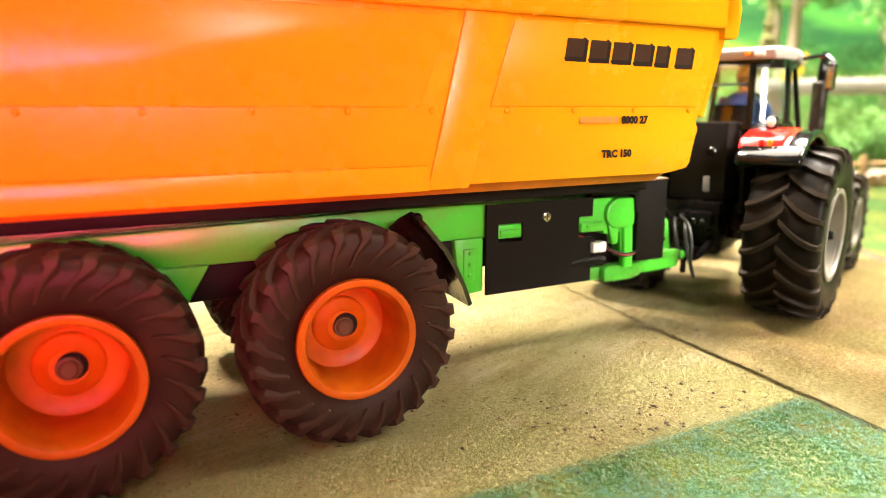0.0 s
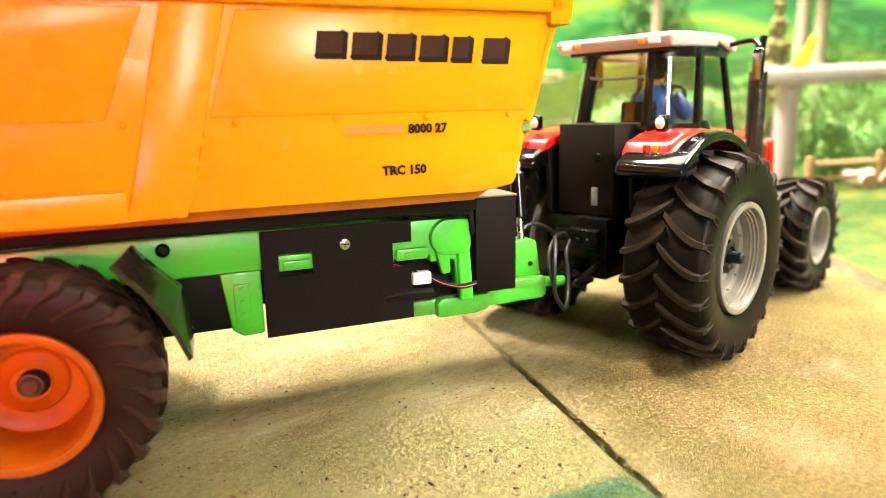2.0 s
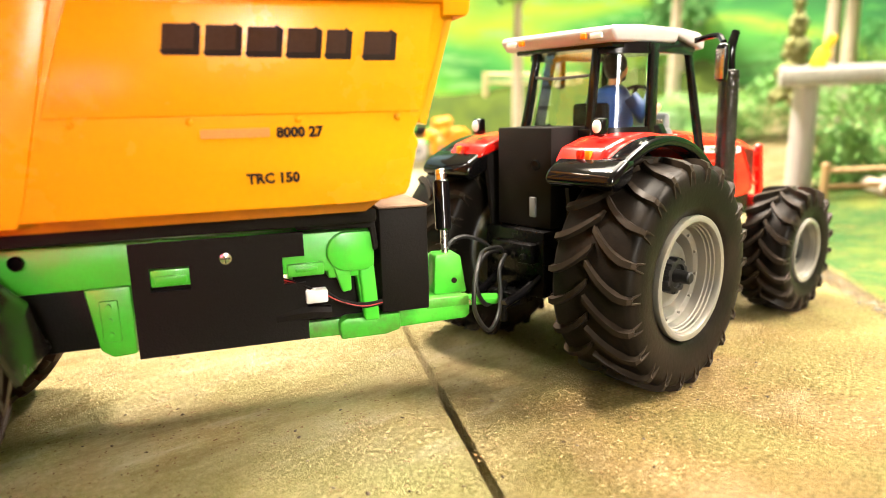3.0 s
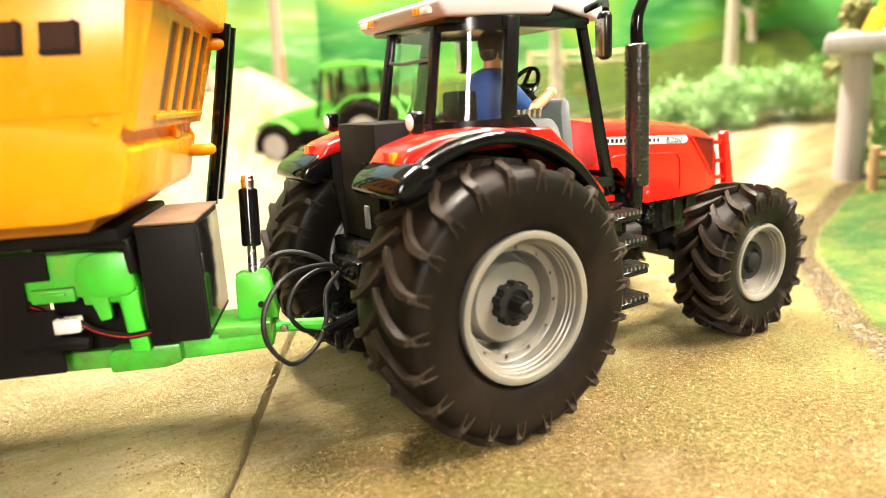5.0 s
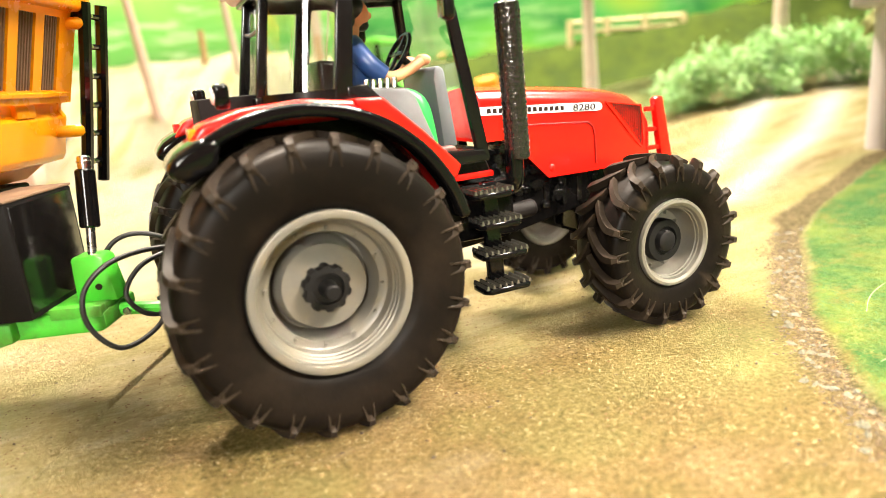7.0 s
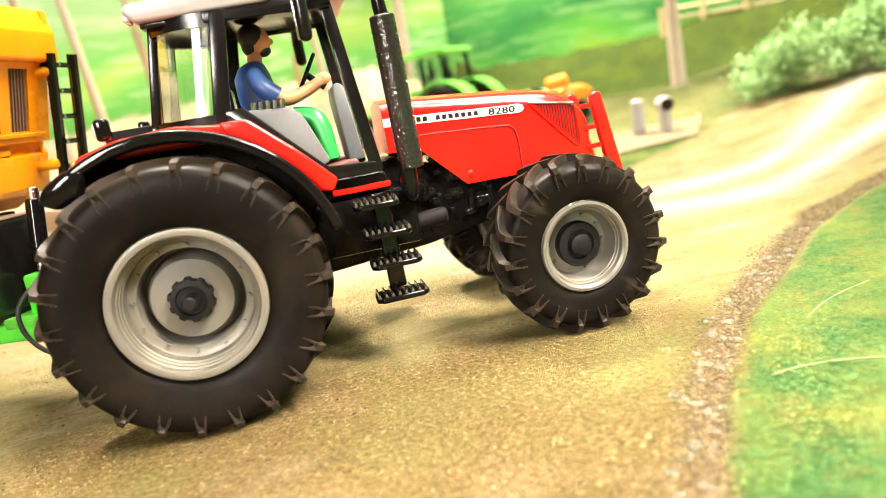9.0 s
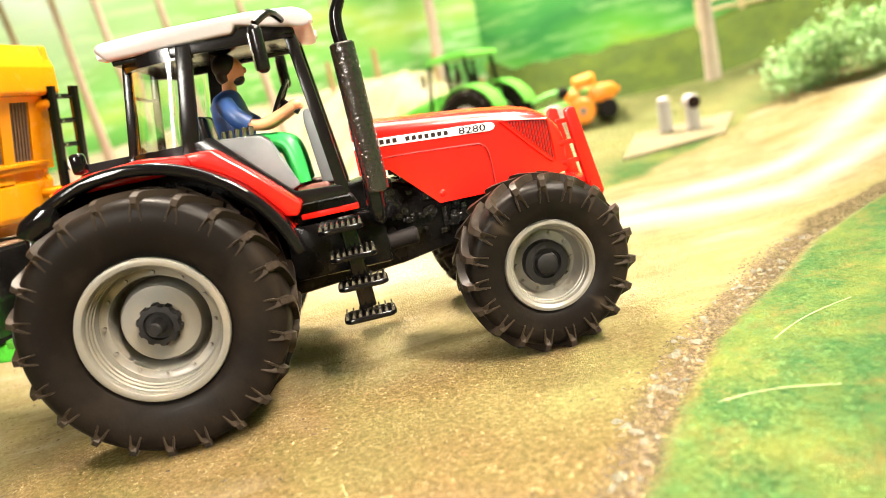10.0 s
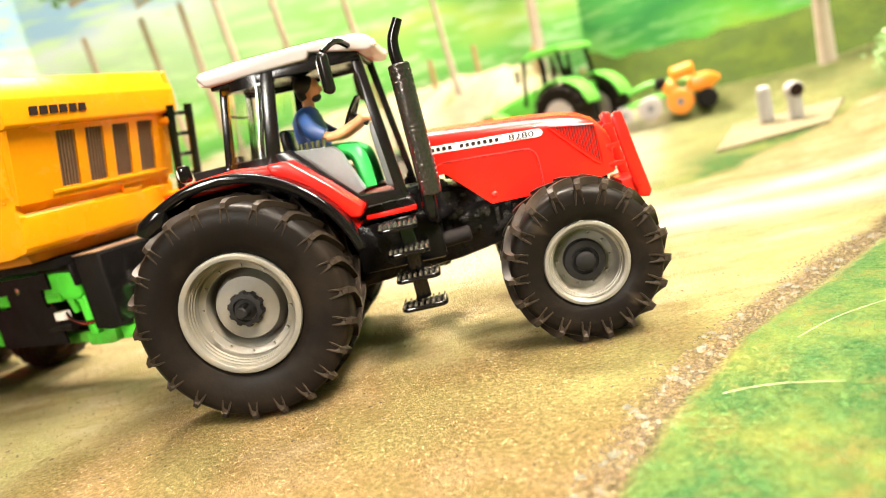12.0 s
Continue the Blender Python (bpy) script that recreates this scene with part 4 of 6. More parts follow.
    for k in range(4):
        z = 1.12 + 0.012 * k
        part("lead", tube([(-1.84, -0.40 + 0.01 * k, z + 0.03), (-1.72, -0.44, z + 0.025 - 0.01 * k), (-1.62, -0.45, 1.09)], 0.011, 6), (M_WIRE_R, M_BLACK, M_WIRE_R, M_BLACK)[k], K)
        part("lead", tube([(-1.53, -0.45, 1.04 + 0.012 * k), (-1.42, -0.47, 0.98 + 0.006 * k), (-1.25, -0.47, 0.925 + 0.008 * k), (-1.08, -0.44, 0.93 + 0.008 * k)], 0.011, 6), (M_BLACK, M_WIRE_R, M_BLACK, M_BLACK)[k], K)
    part("lead", tube([(-1.9, -0.41, 0.90), (-1.66, -0.43, 0.92), (-1.50, -0.42, 0.90)], 0.055, 8), M_BLACK, K)
    # battery box
    B = part("battery_box", box((-1.10, -0.46, 0.85), (-0.72, 0.40, 1.665), 0.014), M_BLACK, T, "black taped box with a brown card top")
    part("card_top", box((-1.105, -0.465, 1.667), (-0.715, 0.405, 1.685), 0.006), M_PAPER, B)
    part("tape", box((-0.722, -0.43, 0.90), (-0.712, 0.36, 1.64), 0.004), M_TAPE, B, "scuffed shiny tape")
    part("shelf", prism([(-1.72, 1.60), (-1.14, 1.60), (-1.12, 1.38), (-1.16, 1.36), (-1.18, 1.54), (-1.72, 1.56)], -0.50, 0.40, "y", 0.01, 1), M_BLACK, B)
    # drawbar
    db = prism([(-2.0, 0.665), (-1.34, 0.655), (-0.36, 0.675), (-0.32, 0.70), (-0.32, 0.815), (-1.05, 0.835), (-1.34, 0.80), (-2.0, 0.79)], -0.30, 0.22, "y", 0.02, 2)
    prism([(-1.42, 0.645), (-1.06, 0.645), (-0.94, 0.675), (-0.94, 0.815), (-1.38, 0.815), (-1.43, 0.78)], -0.38, -0.24, "y", 0.022, 2, bm=db)
    box((-1.0, -0.26, 0.80), (-0.34, 0.18, 0.86), 0.012, bm=db)
    box((-0.70, -0.31, 0.79), (-0.33, -0.22, 0.875), 0.012, bm=db)
    d = part("drawbar", db, M_BAR, C, "green drawbar, chipped and dirty along the top")
    tower = prism([(-0.58, 0.85), (-0.285, 0.85), (-0.335, 1.17), (-0.375, 1.195), (-0.55, 1.195), (-0.565, 1.17)], -0.13, 0.07, "y", 0.016, 2)
    box((-0.585, 0.05, 0.85), (-0.50, 0.10, 1.17), 0.01, bm=tower)
    part("jack_tower", tower, M_GREEN, C)
    part("pin_hole", cyl((-0.40, -0.129, 0.965), (-0.40, -0.14, 0.965), 0.024, n=14), M_INK, C)
    part("tongue", tube([(-0.36, -0.03, 0.755), (-0.15, -0.02, 0.74), (0.04, 0.0, 0.72)], 0.05, 10), M_GREEN, C)
    part("pin", cyl((-0.26, -0.10, 0.745), (-0.26, 0.06, 0.745), 0.03, n=10, bev=0.006), M_STEEL, C)
    J = part("jack_rod", cyl((-0.445, -0.035, 1.18), (-0.435, 0.015, 1.42), 0.032, n=14), M_STEEL, T, "steel jack rod in a black sleeve")
    part("sleeve", cyl((-0.437, 0.008, 1.38), (-0.425, 0.09, 1.80), 0.070, n=20, bev=0.012), M_GLOSS, J)
    part("tip", cyl((-0.425, 0.09, 1.79), (-0.422, 0.105, 1.895), 0.046, n=16, bev=0.008), M_STEEL, J)
    part("collar", cyl((-0.4235, 0.096, 1.845), (-0.423, 0.099, 1.86), 0.052, n=16, bev=0.003), M_STEEL, J)
    return T


trailer()

# ---- the red tractor ----
def rounded_section(x, hw, zb, zt, r, n=5):
    """Hood section at x: straight flanks, rounded shoulders, slightly domed top."""
    pts = [(x, -hw, zb)]
    for i in range(n + 1):
        a = radians(180 - 90 * i / n)
        pts.append((x, -hw + r + r * math.cos(a), zt - 0.03 - r + r * math.sin(a)))
    pts.append((x, 0, zt))
    for i in range(n + 1):
        a = radians(90 - 90 * i / n)
        pts.append((x, hw - r + r * math.cos(a), zt - 0.03 - r + r * math.sin(a)))
    pts.append((x, hw, zb))
    return pts


def fender_sheet(y0, y1, r0, r1, a0, a1, n=22, cx=0.0, cz=0.965, rim=0.014):
    """A curved slab over the wheel between two radii."""
    outer, inner = arc(cx, cz, r1, a0, a1, n), arc(cx, cz, r0, a0, a1, n)
    return prism(outer + inner[::-1], min(y0, y1), max(y0, y1), "y", rim, 2 if rim < 0.02 else 4)


def tractor():
    T = thing("red_tractor", pose(0, 0, 0), "red toy farm tractor with black cab on the sand road", "tractor")
    # hood
    hood = loft([rounded_section(1.66, 0.36, 1.66, 2.115, 0.10), rounded_section(1.92, 0.36, 1.66, 2.105, 0.11), rounded_section(2.30, 0.36, 1.28, 2.07, 0.12), rounded_section(2.75, 0.355, 1.275, 2.03, 0.13),
                 rounded_section(3.10, 0.34, 1.28, 1.985, 0.14), rounded_section(3.30, 0.32, 1.29, 1.935, 0.15), rounded_section(3.43, 0.295, 1.30, 1.86, 0.15), rounded_section(3.51, 0.265, 1.31, 1.77, 0.14), rounded_section(3.535, 0.25, 1.33, 1.70, 0.12)])
    H = part("hood", hood, M_RED, T, "glossy red engine hood", 50)
    for s in (-1, 1):
        y = s * 0.361
        a, b = min(y, y - s * 0.02), max(y, y - s * 0.02)
        rim = [(1.86, 1.755), (1.98, 1.765), (2.66, 1.722), (2.76, 1.70), (2.81, 1.62), (2.82, 1.34)]
        # slim bead in darker red; the groove's shade is put into its colour
        part("panel_groove", tube([(x, s * 0.357, z) for x, z in rim], 0.008, 6, k=3), M_GROOVE, H)
        st = [(1.66, 1.882), (2.85, 1.806), (2.89, 1.815), (2.905, 1.84), (2.89, 1.868), (2.86, 1.88), (1.66, 1.952)]
        band = part("name_band", prism(st, min(s * 0.356, s * 0.368), max(s * 0.356, s * 0.368), "y", 0.003, 1), M_DECAL, T, "white name band with dark print")
        tilt = -3.4
        if s < 0:
            part("lettering", lettering("8280", 0.082, Matrix.Translation((2.575, -0.3695, 1.832)) @ pose(0, 0, 0, 90, -tilt, 0) @ Matrix.Diagonal((1.5, 1.0, 1.0, 1.0)), bold=0.001), M_INK, band, "printed model number")
        for k in range(14):
            if k == 6:
                continue
            x = 1.72 + 0.056 * k
            z = 1.882 - 0.0637 * (x - 1.66)
            part("maker_mark", box((x, s * 0.358 - 0.012, z + 0.016), (x + 0.036, s * 0.358 + 0.012, z + 0.054)), M_INK, band, "plain dark bar of the maker's mark")
        # triangular louvre let into the flank
        half = lambda x: lerp_line([(2.75, 0.355), (3.10, 0.34), (3.30, 0.32), (3.43, 0.295), (3.51, 0.265)], x) + 0.003
        rimline = [(2.955, 1.872), (3.15, 1.842), (3.355, 1.808), (3.395, 1.775), (3.42, 1.47), (3.40, 1.43), (3.355, 1.445), (3.18, 1.625)]
        g = part("louvre", tube([(x, s * half(x), z) for x, z in rimline + rimline[:1]], 0.010, 6, k=2), M_RED, T, "slatted red side louvre")
        # near-black red strips paint the shade in the slots between the slats
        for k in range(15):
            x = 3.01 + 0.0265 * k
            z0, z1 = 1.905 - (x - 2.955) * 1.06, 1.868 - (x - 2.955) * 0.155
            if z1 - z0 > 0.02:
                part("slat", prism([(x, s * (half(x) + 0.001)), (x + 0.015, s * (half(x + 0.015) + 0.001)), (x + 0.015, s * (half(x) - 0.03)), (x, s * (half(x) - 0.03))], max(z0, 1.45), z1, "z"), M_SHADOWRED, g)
        part("hood_knob", ball((2.34, s * 0.355, 1.36), 0.035, 12, (1, 0.5, 1)), M_RED, H)
    part("nose", box((3.50, -0.20, 1.34), (3.545, 0.20, 1.66), 0.015), M_BLACK, H)
    # guard in front of the nose
    G = part("front_guard", box((3.56, -0.27, 1.06), (3.74, 0.27, 1.22), 0.02), M_RED, T, "red guard frame before the nose")
    for s in (-1, 1):
        part("upright", prism([(3.57, 1.84), (3.61, 1.87), (3.67, 1.86), (3.83, 1.06), (3.80, 1.0), (3.70, 1.02), (3.62, 1.5)], min(s * 0.30, s * 0.22), max(s * 0.30, s * 0.22), "y", 0.016, 2), M_RED, G)
        for z, x in ((1.755, 3.60), (1.56, 3.63), (1.385, 3.66)):
            part("tie", box((3.48, min(s * 0.28, s * 0.24), z - 0.022), (x, max(s * 0.28, s * 0.24), z + 0.022), 0.008), M_RED, G)
        part("bolt_head", cyl((3.73, s * 0.30, 1.16), (3.73, s * 0.318, 1.16), 0.028, n=10), M_RED, G)
    # engine and gearbox
    gb = prism([(-0.55, 0.72), (-0.55, 1.30), (0.4, 1.45), (1.7, 1.62), (2.5, 1.34), (3.45, 1.34), (3.45, 1.0), (2.6, 0.92), (1.9, 0.80), (0.6, 0.70)], -0.26, 0.26, "y", 0.03, 2)
    E = part("engine", gb, M_DARK, T, "glossy black engine and gearbox block")
    rnd = random.Random(4)
    for s in (-1, 1):
        for k in range(60):
            x, z = rnd.uniform(1.78, 2.5), rnd.uniform(1.02, 1.72)
            if z > 1.72 - (x - 1.85) * 0.95 + 0.18:
                continue
            w = rnd.uniform(0.02, 0.06)
            c = (x, s * rnd.uniform(0.25, 0.295), z)
            lump = bmesh.new()
            if rnd.random() < 0.5:
                box((c[0] - w, c[1] - 0.04, c[2] - w * 0.7), (c[0] + w, c[1] + 0.04, c[2] + w * 0.7), 0.008, 1, bm=lump)
            else:
                cyl((c[0], c[1] - 0.05, c[2]), (c[0], c[1] + 0.05, c[2]), w * 0.7, n=8, bm=lump)
            part("engine_fitting", lump, M_ENGINE, E)
        for k in range(5):
            x = 2.3 + 0.18 * k
            part("engine_rib", box((x, s * 0.25 - 0.03, 1.0), (x + 0.06, s * 0.25 + 0.03, 1.24), 0.01, 1), M_ENGINE, E)
        part("air_tank", cyl((1.74, s * 0.50, 1.06), (2.04, s * 0.50, 1.08), 0.075, n=18, bev=0.02), M_BLACK, E)
        part("side_case", box((0.95, min(s * 0.62, s * 0.25), 0.92), (1.78, max(s * 0.62, s * 0.25), 1.38), 0.03), M_DARK, E)
        part("link_arm", tube([(-0.5, s * 0.25, 0.95), (-0.75, s * 0.22, 0.80), (-1.0, s * 0.2, 0.72)], 0.04, 8), M_GLOSS, E)
    part("rear_axle", cyl((0, -0.95, 0.962), (0, 0.95, 0.962), 0.16, n=20), M_GLOSS, E)
    part("front_axle", box((2.86, -0.75, 0.60), (3.06, 0.75, 0.78), 0.03), M_GLOSS, E)
    part("axle_bracket", box((2.7, -0.2, 0.70), (3.2, 0.2, 1.1), 0.03), M_GLOSS, E)
    for s in (-1, 1):
        wheel(T, (0, s * 1.02, 0.976), (REAR_DISC, REAR_RIM, REAR_TYRE, REAR_HUB), 8, "large rear wheel, grey rim and black lugged tyre", s < 0)
        wheel(T, (2.965, s * 0.94, 0.712), (FRONT_DISC, FRONT_RIM, FRONT_TYRE, FRONT_HUB), 3, "front wheel, grey rim and black lugged tyre", s < 0)
        # wide grey disc inside the rear wheel
        part("brake_disc", cyl((0, s * 0.68, 0.962), (0, s * 0.73, 0.962), 0.60, n=40, bev=0.015), M_GREY, E)
    # rear fenders
    for s in (-1, 1):
        Fd = part("fender", fender_sheet(s * 0.50, s * 0.98, 1.125, 1.165, 128, 22), M_RED, T, "red rear fender with a glossy black rim", 40)
        part("fender_rim", fender_sheet(s * 0.93, s * 1.12, 1.085, 1.175, 126, 14, 26, rim=0.03), M_GLOSS, Fd, "glossy black fender rim", 40)
        part("fender_panel", prism([(0.42, 2.13), (0.62, 2.125), (0.90, 1.87), (1.175, 1.59), (1.13, 1.50), (1.035, 1.515), (0.93, 1.662), (0.824, 1.79), (0.70, 1.896), (0.58, 1.975), (0.45, 2.04)], min(s * 0.50, s * 0.94), max(s * 0.50, s * 0.94), "y", 0.022, 3), M_RED, Fd, "", 50)
        tail = prism([(-0.82, 1.80), (-0.70, 1.73), (-0.52, 1.80), (-0.47, 1.98), (-0.60, 1.99), (-0.76, 1.90)], min(s * 0.46, s * 1.13), max(s * 0.46, s * 1.13), "y", 0.045, 3)
        part("fender_tail", tail, M_GLOSS, Fd, "glossy black fender tail")
        part("fender_top", prism([(-0.66, 1.93), (-0.56, 2.06), (-0.30, 2.13), (0.1, 2.16), (0.5, 2.11), (0.62, 2.04), (0.5, 2.0), (-0.4, 2.0)], min(s * 0.44, s * 0.90), max(s * 0.44, s * 0.90), "y", 0.03, 3), M_RED, Fd, "", 50)
        part("inner_wall", prism([(-0.55, 1.99)] + arc(0, 0.965, 1.12, 115, 25, 12) + [(1.0, 1.35), (0.6, 1.2), (-0.45, 1.2)], min(s * 0.50, s * 0.46), max(s * 0.50, s * 0.46), "y"), M_BLACK, Fd)
        for k, mt in ((0, M_RED), (1, M_AMBER)):
            y0 = 0.66 + 0.085 * k
            part("tail_light", box((-0.635, min(s * y0, s * (y0 + 0.05)), 1.965), (-0.585, max(s * y0, s * (y0 + 0.05)), 2.04), 0.008), mt, Fd, "small tail light")
        W = part("work_lamp", box((-0.44, s * 0.717 - 0.055, 2.14), (-0.34, s * 0.717 + 0.055, 2.30), 0.03, 3), M_GLOSS, T, "small work lamp on the fender")
        part("lens", ball((-0.44, s * 0.717, 2.225), 0.055, 14, (0.35, 0.85, 1)), M_LENS, W)
    # rear electronics tower
    B = part("rear_box", box((-0.50, -0.29, 1.32), (0.0, 0.35, 2.215), 0.012), M_BLACK, T, "tall black box behind the cab")
    part("knob", cyl((-0.50, -0.13, 1.89), (-0.535, -0.13, 1.89), 0.05, n=14, bev=0.01), M_GLOSS, B)
    part("switch", box((-0.525, -0.13, 1.42), (-0.50, -0.06, 1.60), 0.008), M_GREY, B)
    lo = box((-0.60, -0.30, 0.70), (0.1, 0.42, 1.31), 0.02)
    box((-0.70, -0.24, 1.02), (-0.54, 0.26, 1.20), 0.02, bm=lo)
    for k in range(4):
        cyl((-0.70, -0.16 + 0.11 * k, 1.09), (-0.735, -0.16 + 0.11 * k, 1.09), 0.03, n=12, bev=0.006, bm=lo)
    box((-0.86, -0.14, 0.64), (-0.54, 0.14, 0.78), 0.02, bm=lo)
    cyl((-0.80, 0.0, 0.48), (-0.80, 0.0, 0.86), 0.035, n=12, bev=0.006, bm=lo)
    part("hitch_box", lo, M_DARK, B, "black hitch block with sockets")
    # cab
    C = part("cab_floor", prism([(0.05, 1.60), (0.1, 2.12), (0.5, 2.12), (1.06, 1.56), (1.56, 1.56), (1.60, 1.46), (0.6, 1.30)], -0.60, 0.60, "y", 0.02, 1), M_DARK, T, "black cab tub")
    def lean(bm):
        for q in bm.verts:
            q.co.y *= 1 - max(0.0, min(1.0, (q.co.z - 2.12) / 0.8)) * (0.11 + 0.15 * step(0.6, 1.36, q.co.x))
        return bm

    shell = prism([(-0.10, 2.985), (-0.06, 3.03), (0.3, 3.055), (1.1, 3.065), (1.45, 3.05), (1.55, 3.0), (1.55, 2.90), (1.49, 2.885), (0.97, 2.985), (0.95, 2.925), (-0.02, 2.895)], -0.655, 0.655, "y", 0.028, 3)
    for q in shell.verts:  # narrower at the front, corners drawn in at the back
        q.co.y = q.co.y * (1 - 0.07 * step(0.9, 1.5, q.co.x)) + 0.05
        q.co.z += 0.032
    roof = part("roof", shell, M_WHITE, T, "pale roof with rounded edges", 40)
    part("roof_liner", box((0.0, -0.54, 2.89), (1.40, 0.58, 2.945), 0.01), M_FRAME, roof)
    for s in (-1, 1):
        part("roof_lamp", box((-0.115, s * 0.495 - 0.005, 2.957), (-0.07, s * 0.495 + 0.115, 3.007), 0.012), M_LENS, roof, "small clear roof lamp")
        part("roof_lamp", box((-0.118, s * 0.365 + 0.025, 2.962), (-0.08, s * 0.365 + 0.085, 3.012), 0.01), M_AMBER, roof, "small amber roof lamp")
        part("roof_lamp", box((1.52, s * 0.46 - 0.04, 2.957), (1.57, s * 0.46 + 0.14, 3.017), 0.016), M_LENS, roof, "small clear roof lamp")
        y = lambda k: (min(s * k, s * (k - 0.07)), max(s * k, s * (k - 0.07)))
        for nm, pts, k in (("pillar", [(-0.135, 2.12), (-0.055, 2.12), (0.095, 2.94), (0.02, 2.94)], 0.42), ("pillar", [(0.36, 2.12), (0.49, 2.12), (0.62, 2.94), (0.50, 2.94)], 0.70),
                           ("pillar", [(1.46, 1.57), (1.56, 1.57), (1.405, 2.95), (1.31, 2.95)], 0.68)):
            part(nm, lean(prism(pts, *y(k), "y", 0.014, 2)), M_FRAME, roof)
        part("door_frame", prism([(0.46, 2.12), (0.46, 2.21), (0.60, 2.22), (1.13, 1.67), (1.50, 1.65), (1.54, 1.56), (1.08, 1.56), (0.52, 2.12)], *y(0.70), "y", 0.012, 2), M_FRAME, roof)
        part("side_rail", lean(prism([(0.45, 2.86), (0.94, 2.86), (1.40, 2.86), (1.38, 2.96), (1.0, 3.0), (0.94, 2.945), (0.45, 2.945)], *y(0.70), "y", 0.012)), M_FRAME, roof)
        qr = [(0.44, 0.69), (0.30, 0.685), (0.19, 0.667), (0.08, 0.628), (-0.02, 0.54), (-0.095, 0.42)]
        part("quarter_rail", loft([[(x, s * yy, 2.10), (x + 0.05, s * (yy - 0.06), 2.10), (x + 0.065, s * (yy - 0.06), 2.20), (x + 0.015, s * yy, 2.20)] for x, yy in qr]), M_FRAME, roof)
        part("quarter_rail", lean(loft([[(x + 0.125, s * yy, 2.84), (x + 0.175, s * (yy - 0.06), 2.84), (x + 0.175, s * (yy - 0.06), 2.94), (x + 0.125, s * yy, 2.94)] for x, yy in qr])), M_FRAME, roof)
        part("red_sill", box((1.12, min(s * 0.64, s * 0.50), 1.42), (1.60, max(s * 0.64, s * 0.50), 1.47), 0.012, 2), M_RED, T)
        rows = []
        for j in range(5):
            z, dx = 2.18 + 0.67 * j / 4, 0.13 * j / 4
            bow = [(0.41 + dx, 0.672), (0.30 + dx, 0.668), (0.20 + dx, 0.65), (0.09 + dx, 0.615), (-0.005 + dx, 0.53), (-0.07 + dx, 0.42)]
            rows.append([(x, s * yy, z) for x, yy in bow] + [(x + 0.008, s * (yy - 0.012), z) for x, yy in reversed(bow)])
        g = part("pane", lean(loft(rows)), M_GLASS, roof, "bowed clear corner pane", 60)
        g.visible_shadow = False
    g = part("pane", prism([(-0.37, 2.18), (0.37, 2.18), (0.33, 2.90), (-0.33, 2.90)], -0.006, 0.006, "x", m=Matrix.Translation((-0.36, 0, 0)) @ pose(0, 0, 0, 0, 8.5, 0)), M_GLASS, roof, "clear rear pane")
    g.visible_shadow = False
    g = part("pane", lean(prism([(1.50, 1.72), (1.51, 1.72), (1.375, 2.88), (1.365, 2.88)], -0.60, 0.60, "y")), M_GLASS, roof, "clear windscreen")
    g.visible_shadow = False
    part("wiper", tube([(0.0, -0.30, 2.66), (0.0, 0.1, 2.65), (0.0, 0.32, 2.67)], 0.014, 6), M_GREY, roof)
    part("rear_rail", box((-0.13, -0.42, 2.12), (-0.06, 0.42, 2.19), 0.012), M_FRAME, roof)
    # mirrors
    for s in (-1, 1):
        part("mirror_arm", tube([(1.34, s * 0.52, 2.99), (1.27, s * 0.82, 3.02), (1.16, s * 0.95, 2.94)], 0.028, 8, k=4), M_FRAME, roof)
        mm = part("mirror", box((1.10, s * 0.95 - 0.056, 2.585), (1.20, s * 0.95 + 0.056, 2.94), 0.048, 4), M_FRAME, T, "black wing mirror with a pale face")
        part("mirror_glass", box((1.094, s * 0.95 - 0.044, 2.61), (1.106, s * 0.95 + 0.044, 2.88), 0.005), M_STEEL, mm)
    # cab inside
    part("seat", join(box((0.42, -0.24, 1.95), (0.86, 0.24, 2.10), 0.05, 3), box((0.40, -0.20, 2.05), (0.50, 0.20, 2.42), 0.04, 3)), M_FRAME, T, "black driver's seat")
    part("side_console", prism([(0.45, 2.18), (0.55, 2.20), (0.96, 2.165), (1.02, 2.10), (1.17, 1.70), (0.9, 1.62), (0.45, 2.0)], -0.58, -0.42, "y", 0.03, 2), M_GREY, T, "grey side console with knobs")
    part("dashboard", prism([(1.30, 2.20), (1.31, 2.29), (1.35, 2.315), (1.40, 2.28), (1.47, 1.66), (1.34, 1.66)], -0.30, 0.36, "y", 0.03, 2), M_GREY, T, "grey dashboard")
    lev = bmesh.new()
    for k in range(5):
        cyl((0.66 + 0.055 * k, -0.50, 2.17), (0.67 + 0.055 * k, -0.50, 2.25), 0.022, n=8, bev=0.006, bm=lev)
    part("levers", lev, M_STEEL, T, "row of bright lever knobs")
    sw = lathe([(0.165, -0.016), (0.19, -0.016), (0.2, 0.0), (0.19, 0.016), (0.165, 0.016)], 28, "z", m=Matrix.Translation((1.13, 0.0, 2.43)) @ pose(0, 0, 0, 0, -58, 0), close=True)
    cyl((1.27, 0.0, 2.30), (1.13, 0.0, 2.43), 0.03, n=10, bm=sw)
    box((-0.17, -0.02, -0.012), (0.17, 0.02, 0.012), 0.004, m=Matrix.Translation((1.13, 0, 2.43)) @ pose(0, 0, 0, 0, -58, 0), bm=sw)
    box((-0.02, -0.17, -0.012), (0.02, 0.17, 0.012), 0.004, m=Matrix.Translation((1.13, 0, 2.43)) @ pose(0, 0, 0, 0, -58, 0), bm=sw)
    part("steering_wheel", sw, M_FRAME, T, "black steering wheel")
